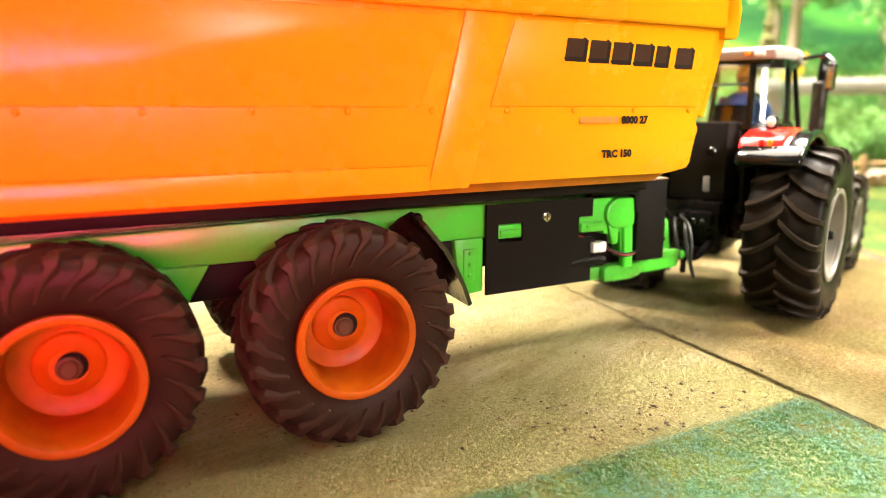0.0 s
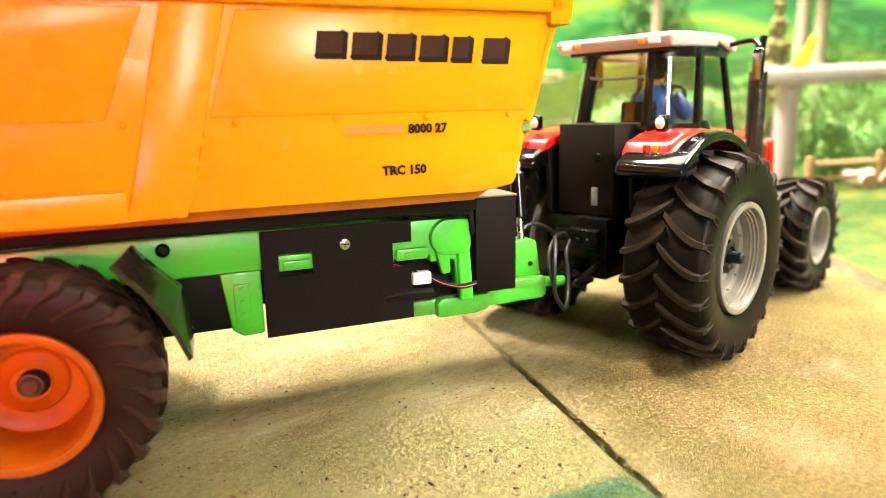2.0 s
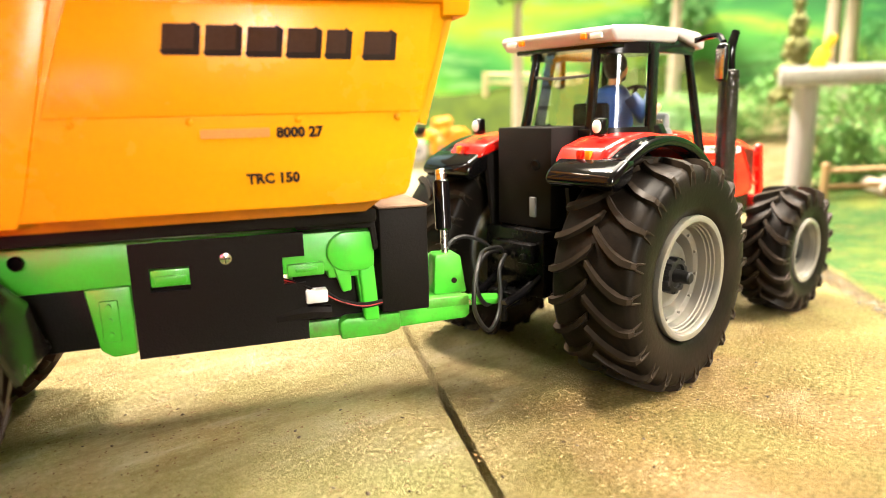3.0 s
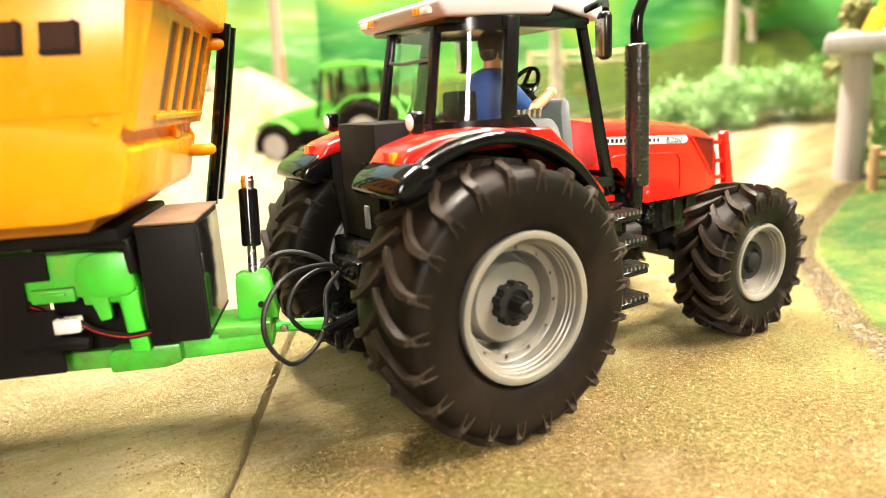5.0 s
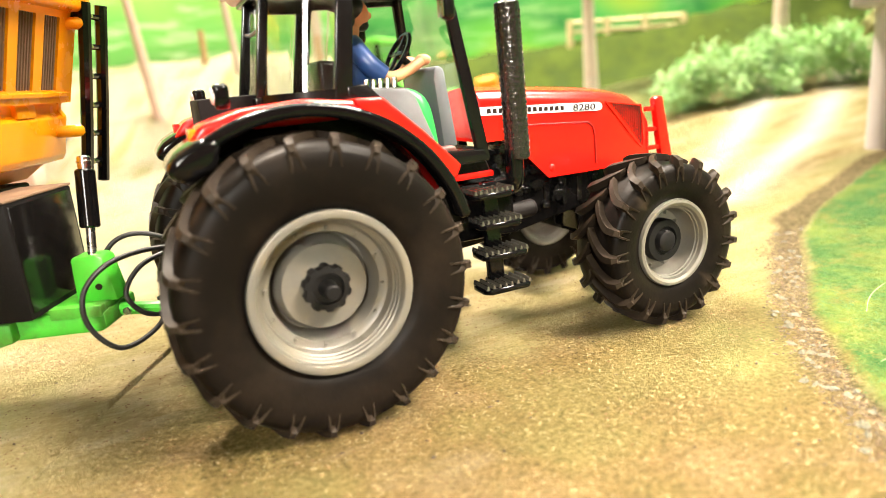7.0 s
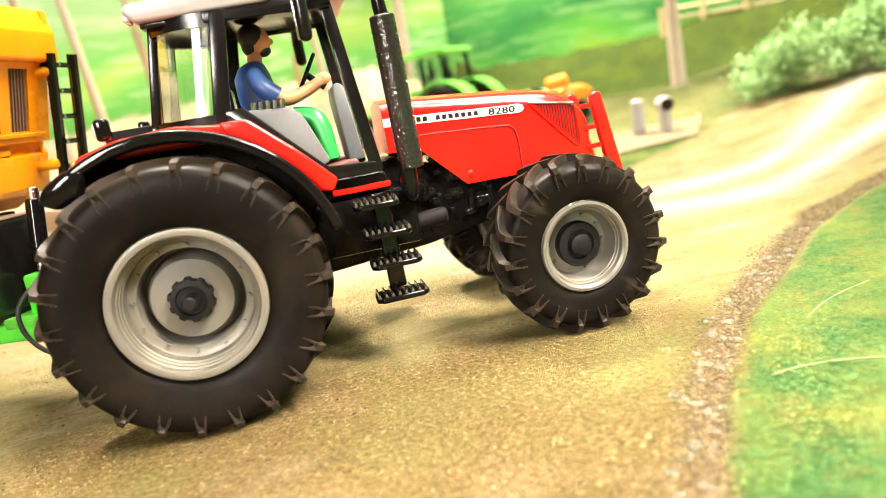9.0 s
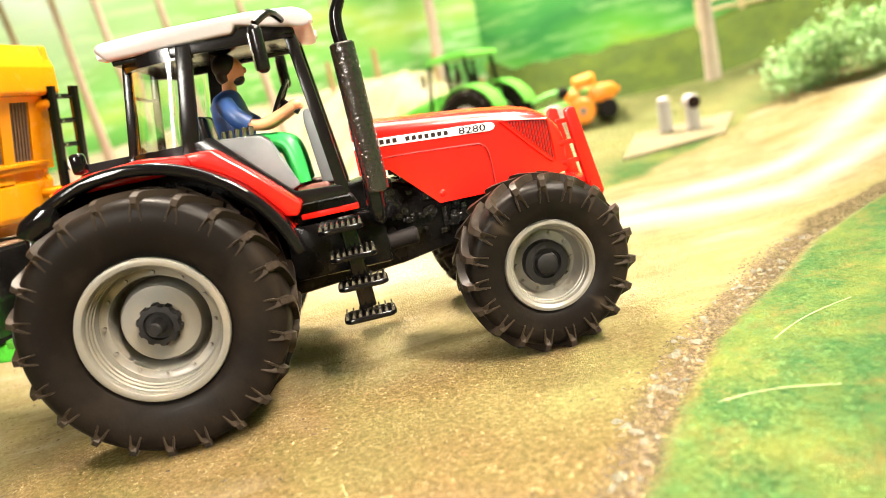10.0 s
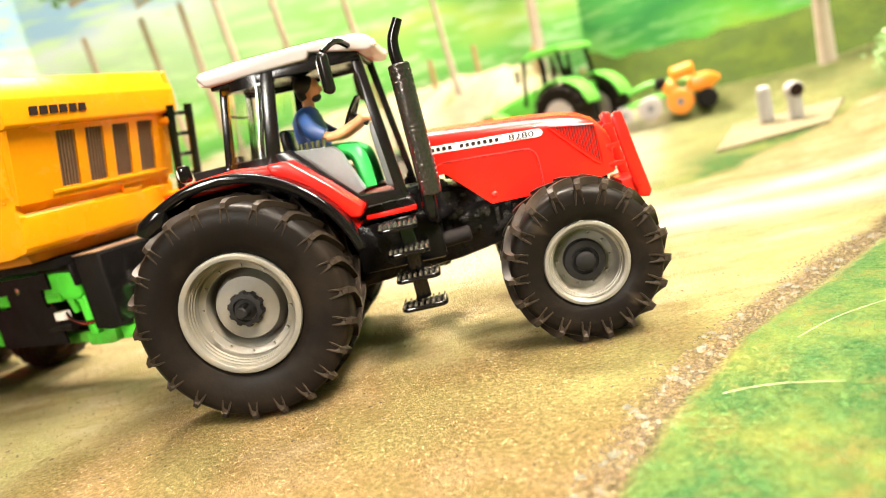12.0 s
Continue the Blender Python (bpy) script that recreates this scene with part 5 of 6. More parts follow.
    # exhaust on the cab's front post
    X = part("exhaust", cyl((1.735, -0.73, 1.40), (1.74, -0.73, 1.62), 0.075, n=18), M_GLOSS, T, "black exhaust stack in a perforated shield")
    lo_end, hi_end = V((1.775, -0.73, 1.54)), V((1.75, -0.73, 2.72))
    part("shield", cyl(lo_end, hi_end, 0.098, n=28, bev=0.012), M_SHIELD, X)
    punch = bmesh.new()  # rows of raised, punched holes
    for j in range(25):
        c = lo_end.lerp(hi_end, (j + 0.9) / 26.5)
        for k in range(14):
            a = 2 * math.pi * (k + 0.5 * (j % 2)) / 14
            d, tan = V((math.cos(a), math.sin(a), 0)), V((-math.sin(a), math.cos(a), 0))
            loft([[c + d * h + (tan * math.cos(q) + V((0, 0, 1)) * math.sin(q)) * r for q in [math.pi * i / 3 for i in range(6)]] for r, h in ((0.017, 0.0945), (0.0135, 0.1000), (0.0095, 0.1000), (0.007, 0.091))], punch)
    part("punched_ring", punch, M_SHIELD, X)
    part("tailpipe", tube([(1.752, -0.73, 2.70), (1.742, -0.73, 2.82), (1.752, -0.73, 2.93), (1.79, -0.73, 3.01), (1.835, -0.73, 3.09)], 0.056, 14, k=4, taper=0.75), M_GLOSS, X)
    part("elbow", tube([(1.735, -0.73, 1.44), (1.74, -0.70, 1.34), (1.78, -0.5, 1.30), (1.85, -0.3, 1.32)], 0.07, 12, k=5), M_GLOSS, X)
    # steps on both sides
    for s in (-1, 1):
        St = part("step_bracket", prism([(1.40, 1.40), (1.54, 1.40), (1.56, 0.62), (1.42, 0.60)], min(s * 0.78, s * 0.72), max(s * 0.78, s * 0.72), "y", 0.012, 1), M_GLOSS, T, "black cab steps with pale grip studs")
        for z, x0, x1 in ((1.335, 1.24, 1.60), (1.10, 1.28, 1.66), (0.855, 1.29, 1.70), (0.585, 1.28, 1.71)):
            y0, y1 = min(s * 0.70, s * 0.97), max(s * 0.70, s * 0.97)
            tread = prism([(x0, y0 + 0.05), (x0 + 0.05, y0), (x1 - 0.05, y0), (x1, y0 + 0.05), (x1, y1 - 0.05), (x1 - 0.05, y1), (x0 + 0.05, y1), (x0, y1 - 0.05)], z - 0.03, z + 0.014, "z", 0.008, 1)
            for k in range(8):  # raised ribs, made pale grey in place of glints on their edges
                cx = x0 + (x1 - x0) * (k + 0.5) / 8
                prism([(cx - 0.014, z + 0.010), (cx - 0.005, z + 0.044), (cx + 0.005, z + 0.044), (cx + 0.014, z + 0.010)], y0 + 0.02, y1 - 0.02, "y", mi=1, bm=tread)
            part("tread", tread, [M_GLOSS, M_GLINT], St)
    return T


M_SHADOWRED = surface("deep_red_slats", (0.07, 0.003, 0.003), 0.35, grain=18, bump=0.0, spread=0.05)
M_GROOVE = surface("red_panel_groove", (0.28, 0.005, 0.004), 0.35, grain=18, bump=0.0, spread=0.05)
M_GLINT = surface("worn_stud_edges", (0.13, 0.12, 0.1), 0.2, metal=0.6, grain=18, bump=0.0, spread=0.2)
tractor()


def driver():
    """A painted toy figure, one plain mesh."""
    bm = bmesh.new()
    y = -0.06
    ring = [2 * math.pi * k / 16 for k in range(16)]
    loft([[(0.70 + r * math.cos(a) * 0.85 + dx, y + r * 1.2 * math.sin(a), z) for a in ring] for z, r, dx in ((2.08, 0.17, 0.0), (2.2, 0.185, 0.01), (2.34, 0.19, 0.0), (2.47, 0.175, -0.01), (2.55, 0.13, 0.0), (2.59, 0.07, 0.02))], bm, mi=0)
    cyl((0.73, y, 2.56), (0.75, y, 2.66), 0.062, n=12, bm=bm, mi=2)
    ball((0.795, y, 2.745), 0.102, 18, (0.98, 0.85, 1.2), bm, 2)
    ball((0.895, y, 2.735), 0.024, 10, (1, 0.8, 1.2), bm, 2)
    ball((0.748, y, 2.79), 0.118, 18, (0.95, 0.98, 0.92), bm, 3)
    ball((0.72, y, 2.72), 0.085, 14, (0.8, 1.1, 1.0), bm, 3)
    ball((0.825, y, 2.665), 0.066, 12, (0.95, 1.0, 0.75), bm, 3)
    for s in (-1, 1):
        tube([(0.70, y + s * 0.20, 2.47), (0.76, y + s * 0.27, 2.36), (0.86, y + s * 0.27, 2.27)], 0.08, 10, bm, 4, 0)
        tube([(0.84, y + s * 0.27, 2.275), (0.96, y + s * 0.25, 2.25), (1.12, y + s * 0.20, 2.30), (1.25, y + s * 0.15, 2.36)], 0.05, 10, bm, 4, 2, 0.85)
        ball((1.26, y + s * 0.15, 2.365), 0.055, 10, (1.2, 0.9, 0.85), bm, 2)
        tube([(0.72, y + s * 0.11, 2.10), (0.94, y + s * 0.17, 2.09), (1.10, y + s * 0.22, 2.06), (1.155, y + s * 0.26, 1.96), (1.18, y + s * 0.30, 1.70)], 0.095, 12, bm, 4, 1, 0.82)
        box((1.12, y + s * 0.31 - 0.06, 1.57), (1.40, y + s * 0.31 + 0.06, 1.68), 0.035, 2, bm=bm, mi=4)
    solo("toy_driver", bm, [M_SHIRT, M_TROUSER, M_SKIN, M_HAIR, M_SHOE], "plain painted toy figure in blue and green on the seat", "figurine", smooth=60)


driver()


def hoses():
    k = 0
    for name, pts in (("hydraulic_hose", [(-0.72, 0.08, 1.10), (-0.82, 0.036, 1.165), (-1.073, -0.035, 1.185), (-1.30, -0.20, 1.15), (-1.45, -0.30, 1.0), (-1.45, -0.31, 0.77), (-1.29, -0.296, 0.578), (-1.06, -0.18, 0.62), (-0.93, -0.09, 0.77), (-0.88, -0.03, 0.98), (-0.74, 0.03, 1.09)]),
                      ("hydraulic_hose", [(-0.72, 0.14, 1.10), (-0.88, 0.10, 1.12), (-1.08, 0.02, 1.06), (-1.20, -0.06, 0.90), (-1.12, -0.06, 0.74), (-0.98, 0.0, 0.68), (-0.80, 0.02, 0.72)]),
                      ("hydraulic_hose", [(-0.72, 0.20, 1.09), (-0.85, 0.22, 1.20), (-1.045, 0.246, 1.272), (-1.22, 0.24, 1.24), (-1.36, 0.22, 1.08)])):
        solo(name, tube(pts, 0.019, 8, k=8), M_HOSE, "thin black hose looped from the tractor to the drawbar", "hose", group="hydraulic hoses", smooth=180)


hoses()

# ---- hall and painted backdrop ----
def hall():
    h = surface("hall_wall_paint", (0.5, 0.46, 0.4), 0.9, grain=0.4, wear=0.1, bump=0)
    # red-brown for two unseen walls, chosen to dim and redden their bounce
    bounce_tint = surface("red_brown_hall_paint", (0.30, 0.17, 0.13), 0.9, grain=0.4, wear=0.1, bump=0)
    for name, lo, hi in (("wall_west", (-95, -90, -4), (-92, 90, 48)), ("wall_south", (-95, -93, -4), (110, -90, 48)), ("wall_east", (110, -90, -4), (113, 90, 48)), ("wall_north", (-95, 90, -4), (113, 93, 48)), ("ceiling", (-95, -93, 48), (113, 93, 51))):
        solo(name, box(lo, hi), bounce_tint if name in ("wall_west", "wall_south") else h, "plain red-brown hall wall" if name in ("wall_west", "wall_south") else "plain pale hall wall" if name != "ceiling" else "plain pale hall ceiling", "wall" if name != "ceiling" else "ceiling", kind="structure")


hall()


def painted_hills(name, seed, stops, streak):
    """Brush-painted hills: bent bands of green one over the other, with broad strokes."""
    m, t, p = nodes_of(name)
    v = coords(t)
    mp = t.nodes.new("ShaderNodeMapping")
    t.links.new(v, mp.inputs["Vector"])
    mp.inputs["Location"].default_value = (seed * 3.1, seed * 1.7, seed)
    mp.inputs["Scale"].default_value = (0.10, 0.10, 0.16)
    bend = noise_tex(t, mp.outputs["Vector"], 1.0, 2, 0.5)
    sp = t.nodes.new("ShaderNodeSeparateXYZ")
    t.links.new(v, sp.inputs["Vector"])
    a = t.nodes.new("ShaderNodeMath")
    a.operation = "MULTIPLY_ADD"
    t.links.new(bend, a.inputs[0])
    a.inputs[1].default_value = 8.0
    t.links.new(sp.outputs["Z"], a.inputs[2])
    b = t.nodes.new("ShaderNodeMath")
    b.operation = "MULTIPLY_ADD"
    t.links.new(a.outputs[0], b.inputs[0])
    b.inputs[1].default_value, b.inputs[2].default_value = 1 / 7.0, -0.86
    col = ramp(t, b.outputs[0], *stops)
    mp2 = t.nodes.new("ShaderNodeMapping")
    t.links.new(v, mp2.inputs["Vector"])
    mp2.inputs["Scale"].default_value = (0.35, 0.35, 2.2)
    strokes = noise_tex(t, mp2.outputs["Vector"], 1.6, 4, 0.65)
    col = mixed(t, col, streak, ramp(t, strokes, (0.5, (0, 0, 0)), (0.63, (0.78, 0.78, 0.78))))
    t.links.new(col, p.inputs["Base Color"])
    p.inputs["Roughness"].default_value = 0.75
    return m


GREENS = [(0.0, (0.03, 0.10, 0.02)), (0.12, (0.05, 0.17, 0.03)), (0.24, (0.10, 0.42, 0.06)), (0.33, (0.40, 0.58, 0.06)), (0.40, (0.14, 0.50, 0.06)), (0.50, (0.03, 0.26, 0.06)), (0.58, (0.10, 0.46, 0.10)), (0.68, (0.45, 0.60, 0.05)), (0.76, (0.10, 0.40, 0.08)), (0.9, (0.03, 0.22, 0.07))]
HILLS = painted_hills("painted_hills_right", 1.0, GREENS, (0.30, 0.62, 0.22))
HILLS2 = painted_hills("painted_hills_left", 4.2, [(0.0, (0.10, 0.34, 0.07)), (0.25, (0.18, 0.56, 0.12)), (0.4, (0.45, 0.70, 0.16)), (0.52, (0.22, 0.60, 0.16)), (0.66, (0.3, 0.58, 0.2)), (0.8, (0.5, 0.66, 0.5)), (0.92, (0.62, 0.72, 0.75)), (1.0, (0.3, 0.5, 0.75))], (0.55, 0.78, 0.45))
HILLS3 = painted_hills("painted_hills_far_right", 2.3, [(0.0, (0.03, 0.10, 0.02)), (0.12, (0.05, 0.17, 0.03)), (0.22, (0.08, 0.34, 0.05)), (0.30, (0.32, 0.50, 0.05)), (0.37, (0.04, 0.24, 0.05)), (0.48, (0.016, 0.14, 0.035)), (0.60, (0.016, 0.13, 0.035)), (0.72, (0.10, 0.42, 0.06)), (0.9, (0.03, 0.22, 0.07))], (0.07, 0.30, 0.06))
CORNERS = [(-34, 2), (-20, 13.5), (0.0, 21.6), (17, 19.5), (26, 9), (29, -8)]
for n, ((ax, ay), (bx, by)) in enumerate(zip(CORNERS, CORNERS[1:])):
    d = V((bx - ax, by - ay, 0))
    nrm = V((-d.y, d.x, 0)).normalized() * 0.3
    bm = prism([(ax, ay), (bx, by), (bx + nrm.x, by + nrm.y), (ax + nrm.x, ay + nrm.y)], -0.2, 17, "z")
    solo("backdrop", bm, HILLS2 if n < 2 else HILLS if n < 3 else HILLS3, "backdrop board painted with green hills", "backdrop", m=ROAD, kind="backdrop")


# ---- growth ----
def clumps(c, radii, n, size, seed, bm=None, lumps=7):
    """A ragged mass of small leaf-like flakes round a few lobes."""
    rnd = random.Random(seed)
    lobes = [(V((rnd.uniform(-0.6, 0.6) * radii[0], rnd.uniform(-0.6, 0.6) * radii[1], rnd.uniform(-0.5, 0.6) * radii[2])), rnd.uniform(0.35, 0.62)) for _ in range(lumps)]
    vs, fs = [], []
    for _ in range(n):
        o, k = rnd.choice(lobes)
        d = V((rnd.gauss(0, 1), rnd.gauss(0, 1), rnd.gauss(0, 1))).normalized() * k * rnd.uniform(0.45, 1.1) * (1.0 + 0.35 * rnd.random() ** 4)
        p = V(c) + o + V((d.x * radii[0], d.y * radii[1], d.z * radii[2]))
        a, b = V((rnd.gauss(0, 1), rnd.gauss(0, 1), rnd.gauss(0, 1))).normalized(), V((rnd.gauss(0, 1), rnd.gauss(0, 1), rnd.gauss(0, 1)))
        b = a.cross(b).normalized()
        s = size * rnd.uniform(0.5, 1.4)
        i = len(vs)
        vs += [p - a * s, p + b * s * 0.6, p + a * s, p - b * s * 0.6 + a.cross(b) * s * 0.3]
        fs.append((i, i + 1, i + 2, i + 3))
    me = bpy.data.meshes.new("tmp")
    me.from_pydata([tuple(q) for q in vs], [], fs)
    bm = bm or bmesh.new()
    bm.from_mesh(me)
    bpy.data.meshes.remove(me)
    return bm


def top_of(x, y):
    return ground_z(x, y)


def tree(x, y, height, trunk_r, crown_z, radii, mat, seed, lean=(0, 0), label="tree with a pale trunk and loose green crown"):
    z = top_of(x, y)
    T = thing("tree", spot(x, y, z - 0.05), label, "tree", group="trees before the backdrop")
    rnd = random.Random(seed)
    bm = tube([(0, 0, 0), (lean[0] * 0.4 + rnd.uniform(-0.05, 0.05), lean[1] * 0.4, height * 0.4), (lean[0], lean[1], height)], trunk_r, 10, k=5, taper=0.5)
    for k in range(5):
        a, h = rnd.uniform(0, 6.28), crown_z - z + rnd.uniform(-0.4, 0.8)
        tube([(lean[0] * h / height, lean[1] * h / height, h), (math.cos(a) * 0.35, math.sin(a) * 0.35, h + 0.35), (math.cos(a) * 0.8, math.sin(a) * 0.8, h + 0.9)], trunk_r * 0.4, 6, bm, 3, taper=0.4)
    part("trunk", bm, M_BARK, T)
    part("crown", clumps((lean[0], lean[1], crown_z - z + radii[2] * 0.7), radii, 1500 if trunk_r > 0.171 else 500, 0.13, seed), mat, T, smooth=180)
    return T


tree(11.9, 11.5, 7.0, 0.22, 6.0, (1.5, 1.5, 1.3), M_LEAF, 1)
tree(15.5, 7.9, 7.5, 0.22, 6.2, (1.4, 1.4, 1.4), M_LEAF, 2)
tree(5.6, 19.3, 9.5, 0.24, 8.6, (1.6, 1.6, 1.3), M_LEAF, 3, (0.25, 0))
tree(2.3, 16.0, 6.5, 0.12, 6.8, (1.1, 1.1, 1.0), M_LEAF, 4, (-0.4, 0))
tree(-0.2, 15.0, 6.5, 0.16, 7.0, (1.2, 1.2, 1.0), M_LEAF, 5, (-0.6, 0))
for k, (x, y, c) in enumerate(((-3.9, 14.2, 6.5), (-5.1, 14.6, 6.6), (-6.6, 15.0, 6.7), (-8.6, 15.0, 7.0), (-2.6, 15.6, 6.8))):
    tree(x, y, 7.0, 0.17, c + 1.6, (1.0, 1.0, 0.9), M_LEAF, 20 + k, (-0.5, 0))
tree(19.08, 4.38, 8.0, 0.3, 6.5, (2.2, 2.2, 1.8), M_LEAFD, 31)
tree(17.24, 3.26, 8.0, 0.26, 6.0, (2.0, 2.0, 1.6), M_LEAF, 32)
tree(20.5, 10.5, 6.0, 0.2, 4.2, (2.0, 2.0, 2.2), M_LEAFD, 33)
tree(22.0, 1.0, 6.0, 0.25, 4.4, (2.4, 2.4, 2.2), M_LEAF, 34)


def hedge(name, a, b, h, w, n, mat, seed, label):
    """A run of leafy flock from a to b, standing on the ground."""
    rnd = random.Random(seed)
    bm = bmesh.new()
    a, b = V((*a, 0)), V((*b, 0))
    k = max(2, int((b - a).length / (w * 0.7)))
    for i in range(k + 1):
        p = a.lerp(b, i / k) + V((rnd.uniform(-0.2, 0.2), rnd.uniform(-0.2, 0.2), 0))
        z = top_of(p.x, p.y)
        hh = h * rnd.uniform(0.8, 1.15)
        clumps((p.x, p.y, z + hh * 0.45), (w, w, hh * 0.62), int(n * 2.6), 0.058, seed * 100 + i, bm, 5)
    return solo(name, bm, mat, label, "hedge", kind="stuff", smooth=180)


rd = lambda u, v: tuple(road(u, v)[:2])


def conifer(x, y, height, r, z0):
    """A slim fir: a thin trunk and tiers of drooping sprays."""
    T = thing("conifer", spot(x, y, z0), "slim pale olive fir behind the footbridge", "tree")
    part("trunk", cyl((0, 0, 0), (0, 0, height * 0.96), 0.10, 0.03, 8), M_BARK, T)
    rnd = random.Random(77)
    vs, fs = [], []
    for k in range(1500):
        h = rnd.random() ** 1.3
        a = rnd.uniform(0, 6.283)
        reach = r * (1.02 - h) * rnd.uniform(0.45, 1.1) * (0.82 + 0.18 * math.sin(h * 34))
        z = height * (0.06 + 0.94 * h)
        ca, sa, w, b = math.cos(a), math.sin(a), rnd.uniform(0.05, 0.09), len(vs)
        droop = reach * rnd.uniform(0.15, 0.5)
        vs += [(ca * reach * 0.3 - sa * w, sa * reach * 0.3 + ca * w, z), (ca * reach * 0.3 + sa * w, sa * reach * 0.3 - ca * w, z), (ca * reach, sa * reach, z - droop), (ca * reach * 0.6, sa * reach * 0.6, z + 0.10)]
        fs += [(b, b + 2, b + 3), (b + 2, b + 1, b + 3), (b, b + 3, b + 1), (b, b + 1, b + 2)]
    bm = bmesh.new()
    vv = [bm.verts.new(q) for q in vs]
    for f in fs:
        bm.faces.new([vv[i] for i in f])
    part("crown", bm, M_FIR, T, smooth=180)


M_FIR = surface("olive_fir_flock", (0.26, 0.27, 0.10), 0.9, dirt=(0.42, 0.36, 0.16), dirt_amt=0.6, grain=5, spread=0.3, bump=0.0, wear=0.8)
conifer(12.2, 2.77, 3.1, 0.62, 2.3)


def green_bank():
    """A steep mossy bank at the foot of the right-hand backdrop."""
    rows = []
    for i in range(61):
        u = 0.4 + 17.0 * i / 60
        v = 20.3 - 0.12 * u
        line = []
        for k, (dv, h) in enumerate(((-2.6, 0.0), (-1.9, 0.35), (-1.2, 0.9), (-0.7, 1.35), (-0.2, 1.62), (0.5, 1.72), (1.6, 1.7))):
            w = noise.noise(V((u * 0.7, k * 0.8, 2.0))) * 0.25
            x, y = rd(u, v + dv + w)
            line.append((x, y, top_of(x, y) - 0.05 + h * (1 + 0.12 * noise.noise(V((u * 1.3, 5, k))))))
        rows.append(line)
    bm = bmesh.new()
    grid = [[bm.verts.new(p) for p in r] for r in rows]
    for a, b in zip(grid, grid[1:]):
        for k in range(len(a) - 1):
            bm.faces.new((a[k], a[k + 1], b[k + 1], b[k]))
    solo("bank", bm, M_BANK, "steep dark green mossy bank under the backdrop", "bank", kind="structure", smooth=180)


M_BANK = surface("mossy_bank", (0.03, 0.048, 0.006), 0.95, spec=0.1, dirt=(0.075, 0.10, 0.014), dirt_amt=0.7, grain=7, spread=0.4, bump=0.5, wear=1.2, bump_d=0.002)
green_bank()
hedge("bushes", (11.6, 7.9), (15.2, 6.4), 1.5, 1.0, 700, M_MOSS, 6, "pale blue-green flock bushes beside the road")
hedge("bushes", (11.3, 1.7), (14.8, -1.4), 1.3, 0.9, 600, M_LEAF, 7, "green flock bushes behind the wooden fence")
hedge("bushes", rd(13.0, 12.0), rd(19.0, 6.0), 2.0, 1.2, 500, M_LEAF, 8, "green flock bushes on the bank")
hedge("bushes", rd(17, 14), rd(24, 2), 3.2, 1.8, 500, M_LEAFD, 9, "dark green growth before the backdrop")


# ---- fence, logs and bridge beyond the tractor ----
def wooden_fence():
    F = thing("wooden_fence", pose(0, 0, 0), "low bare wooden fence of posts and two rails", "fence")
    a, b = V((9.66, 1.0, 0)), V((12.4, -3.6, 0))
    for k in range(5):
        p = a.lerp(b, k / 4)
        z = top_of(p.x, p.y)
        part("post", cyl((p.x, p.y, z - 0.05), (p.x, p.y, z + 0.78), 0.085, 0.08, 10, 0.02), M_WOOD, F)
    for h in (0.30, 0.62):
        part("rail", cyl((a.x, a.y, top_of(a.x, a.y) + h), (b.x, b.y, top_of(b.x, b.y) + h), 0.055, n=8), M_WOOD, F)
    rnd = random.Random(3)
    for k in range(7):
        x, y = 10.3 + 0.22 * k + rnd.uniform(-0.05, 0.05), 0.2 - 0.30 * k
        z = top_of(x, y)
        L = thing("log", spot(x, y, z + 0.17, rnd.uniform(-25, 5)), "cut log with a pale end lying behind the fence", "log", group="logs behind the fence")
        part("bark", cyl((-0.15, -0.3, 0), (0.6, 0.5, 0), 0.17, 0.16, 14, 0.01), M_BARK, L)
        part("cut_end", cyl((-0.158, -0.308, 0), (-0.15, -0.3, 0), 0.14, n=14), M_WOOD, L)


wooden_fence()


def bridge():
    B = thing("footbridge", pose(0, 0, 0), "grey concrete footbridge on pale posts", "bridge")
    a, b = V((10.35, 2.35, 0)), V((13.6, -4.6, 0))
    d = (b - a).normalized()
    n = V((-d.y, d.x, 0)) * 0.5
    q = [a + n, b + n, b - n, a - n]
    part("deck", prism([(p.x, p.y) for p in q], 2.72, 3.06, "z", 0.06, 2), M_CONCRETE, B)
    part("kerb", prism([(p.x, p.y) for p in (a + n * 1.1, b + n * 1.1, b + n * 0.8, a + n * 0.8)], 3.04, 3.16, "z", 0.03, 2), M_CONCRETE, B)
    for k in (0.07, 0.5, 0.93):
        p = a.lerp(b, k)
        part("post", cyl((p.x, p.y, top_of(p.x, p.y) - 0.1), (p.x, p.y, 2.74), 0.27, 0.25, 16), M_WHITE, B, "pale round post")
    p = a.lerp(b, 0.09)
    s = thing("marker_post", spot(p.x, p.y, 3.06, 0, 24), "small yellow marker standing on the footbridge", "marker")
    part("plate", box((-0.05, -0.16, 0.0), (0.05, 0.16, 0.42), 0.03), M_YELLOW, s)
    part("plate", box((-0.04, -0.1, 0.40), (0.04, 0.1, 0.75), 0.03), M_YELLOW, s)


M_YELLOW = surface("yellow_paint", (0.8, 0.5, 0.03), 0.4, grain=20)
bridge()


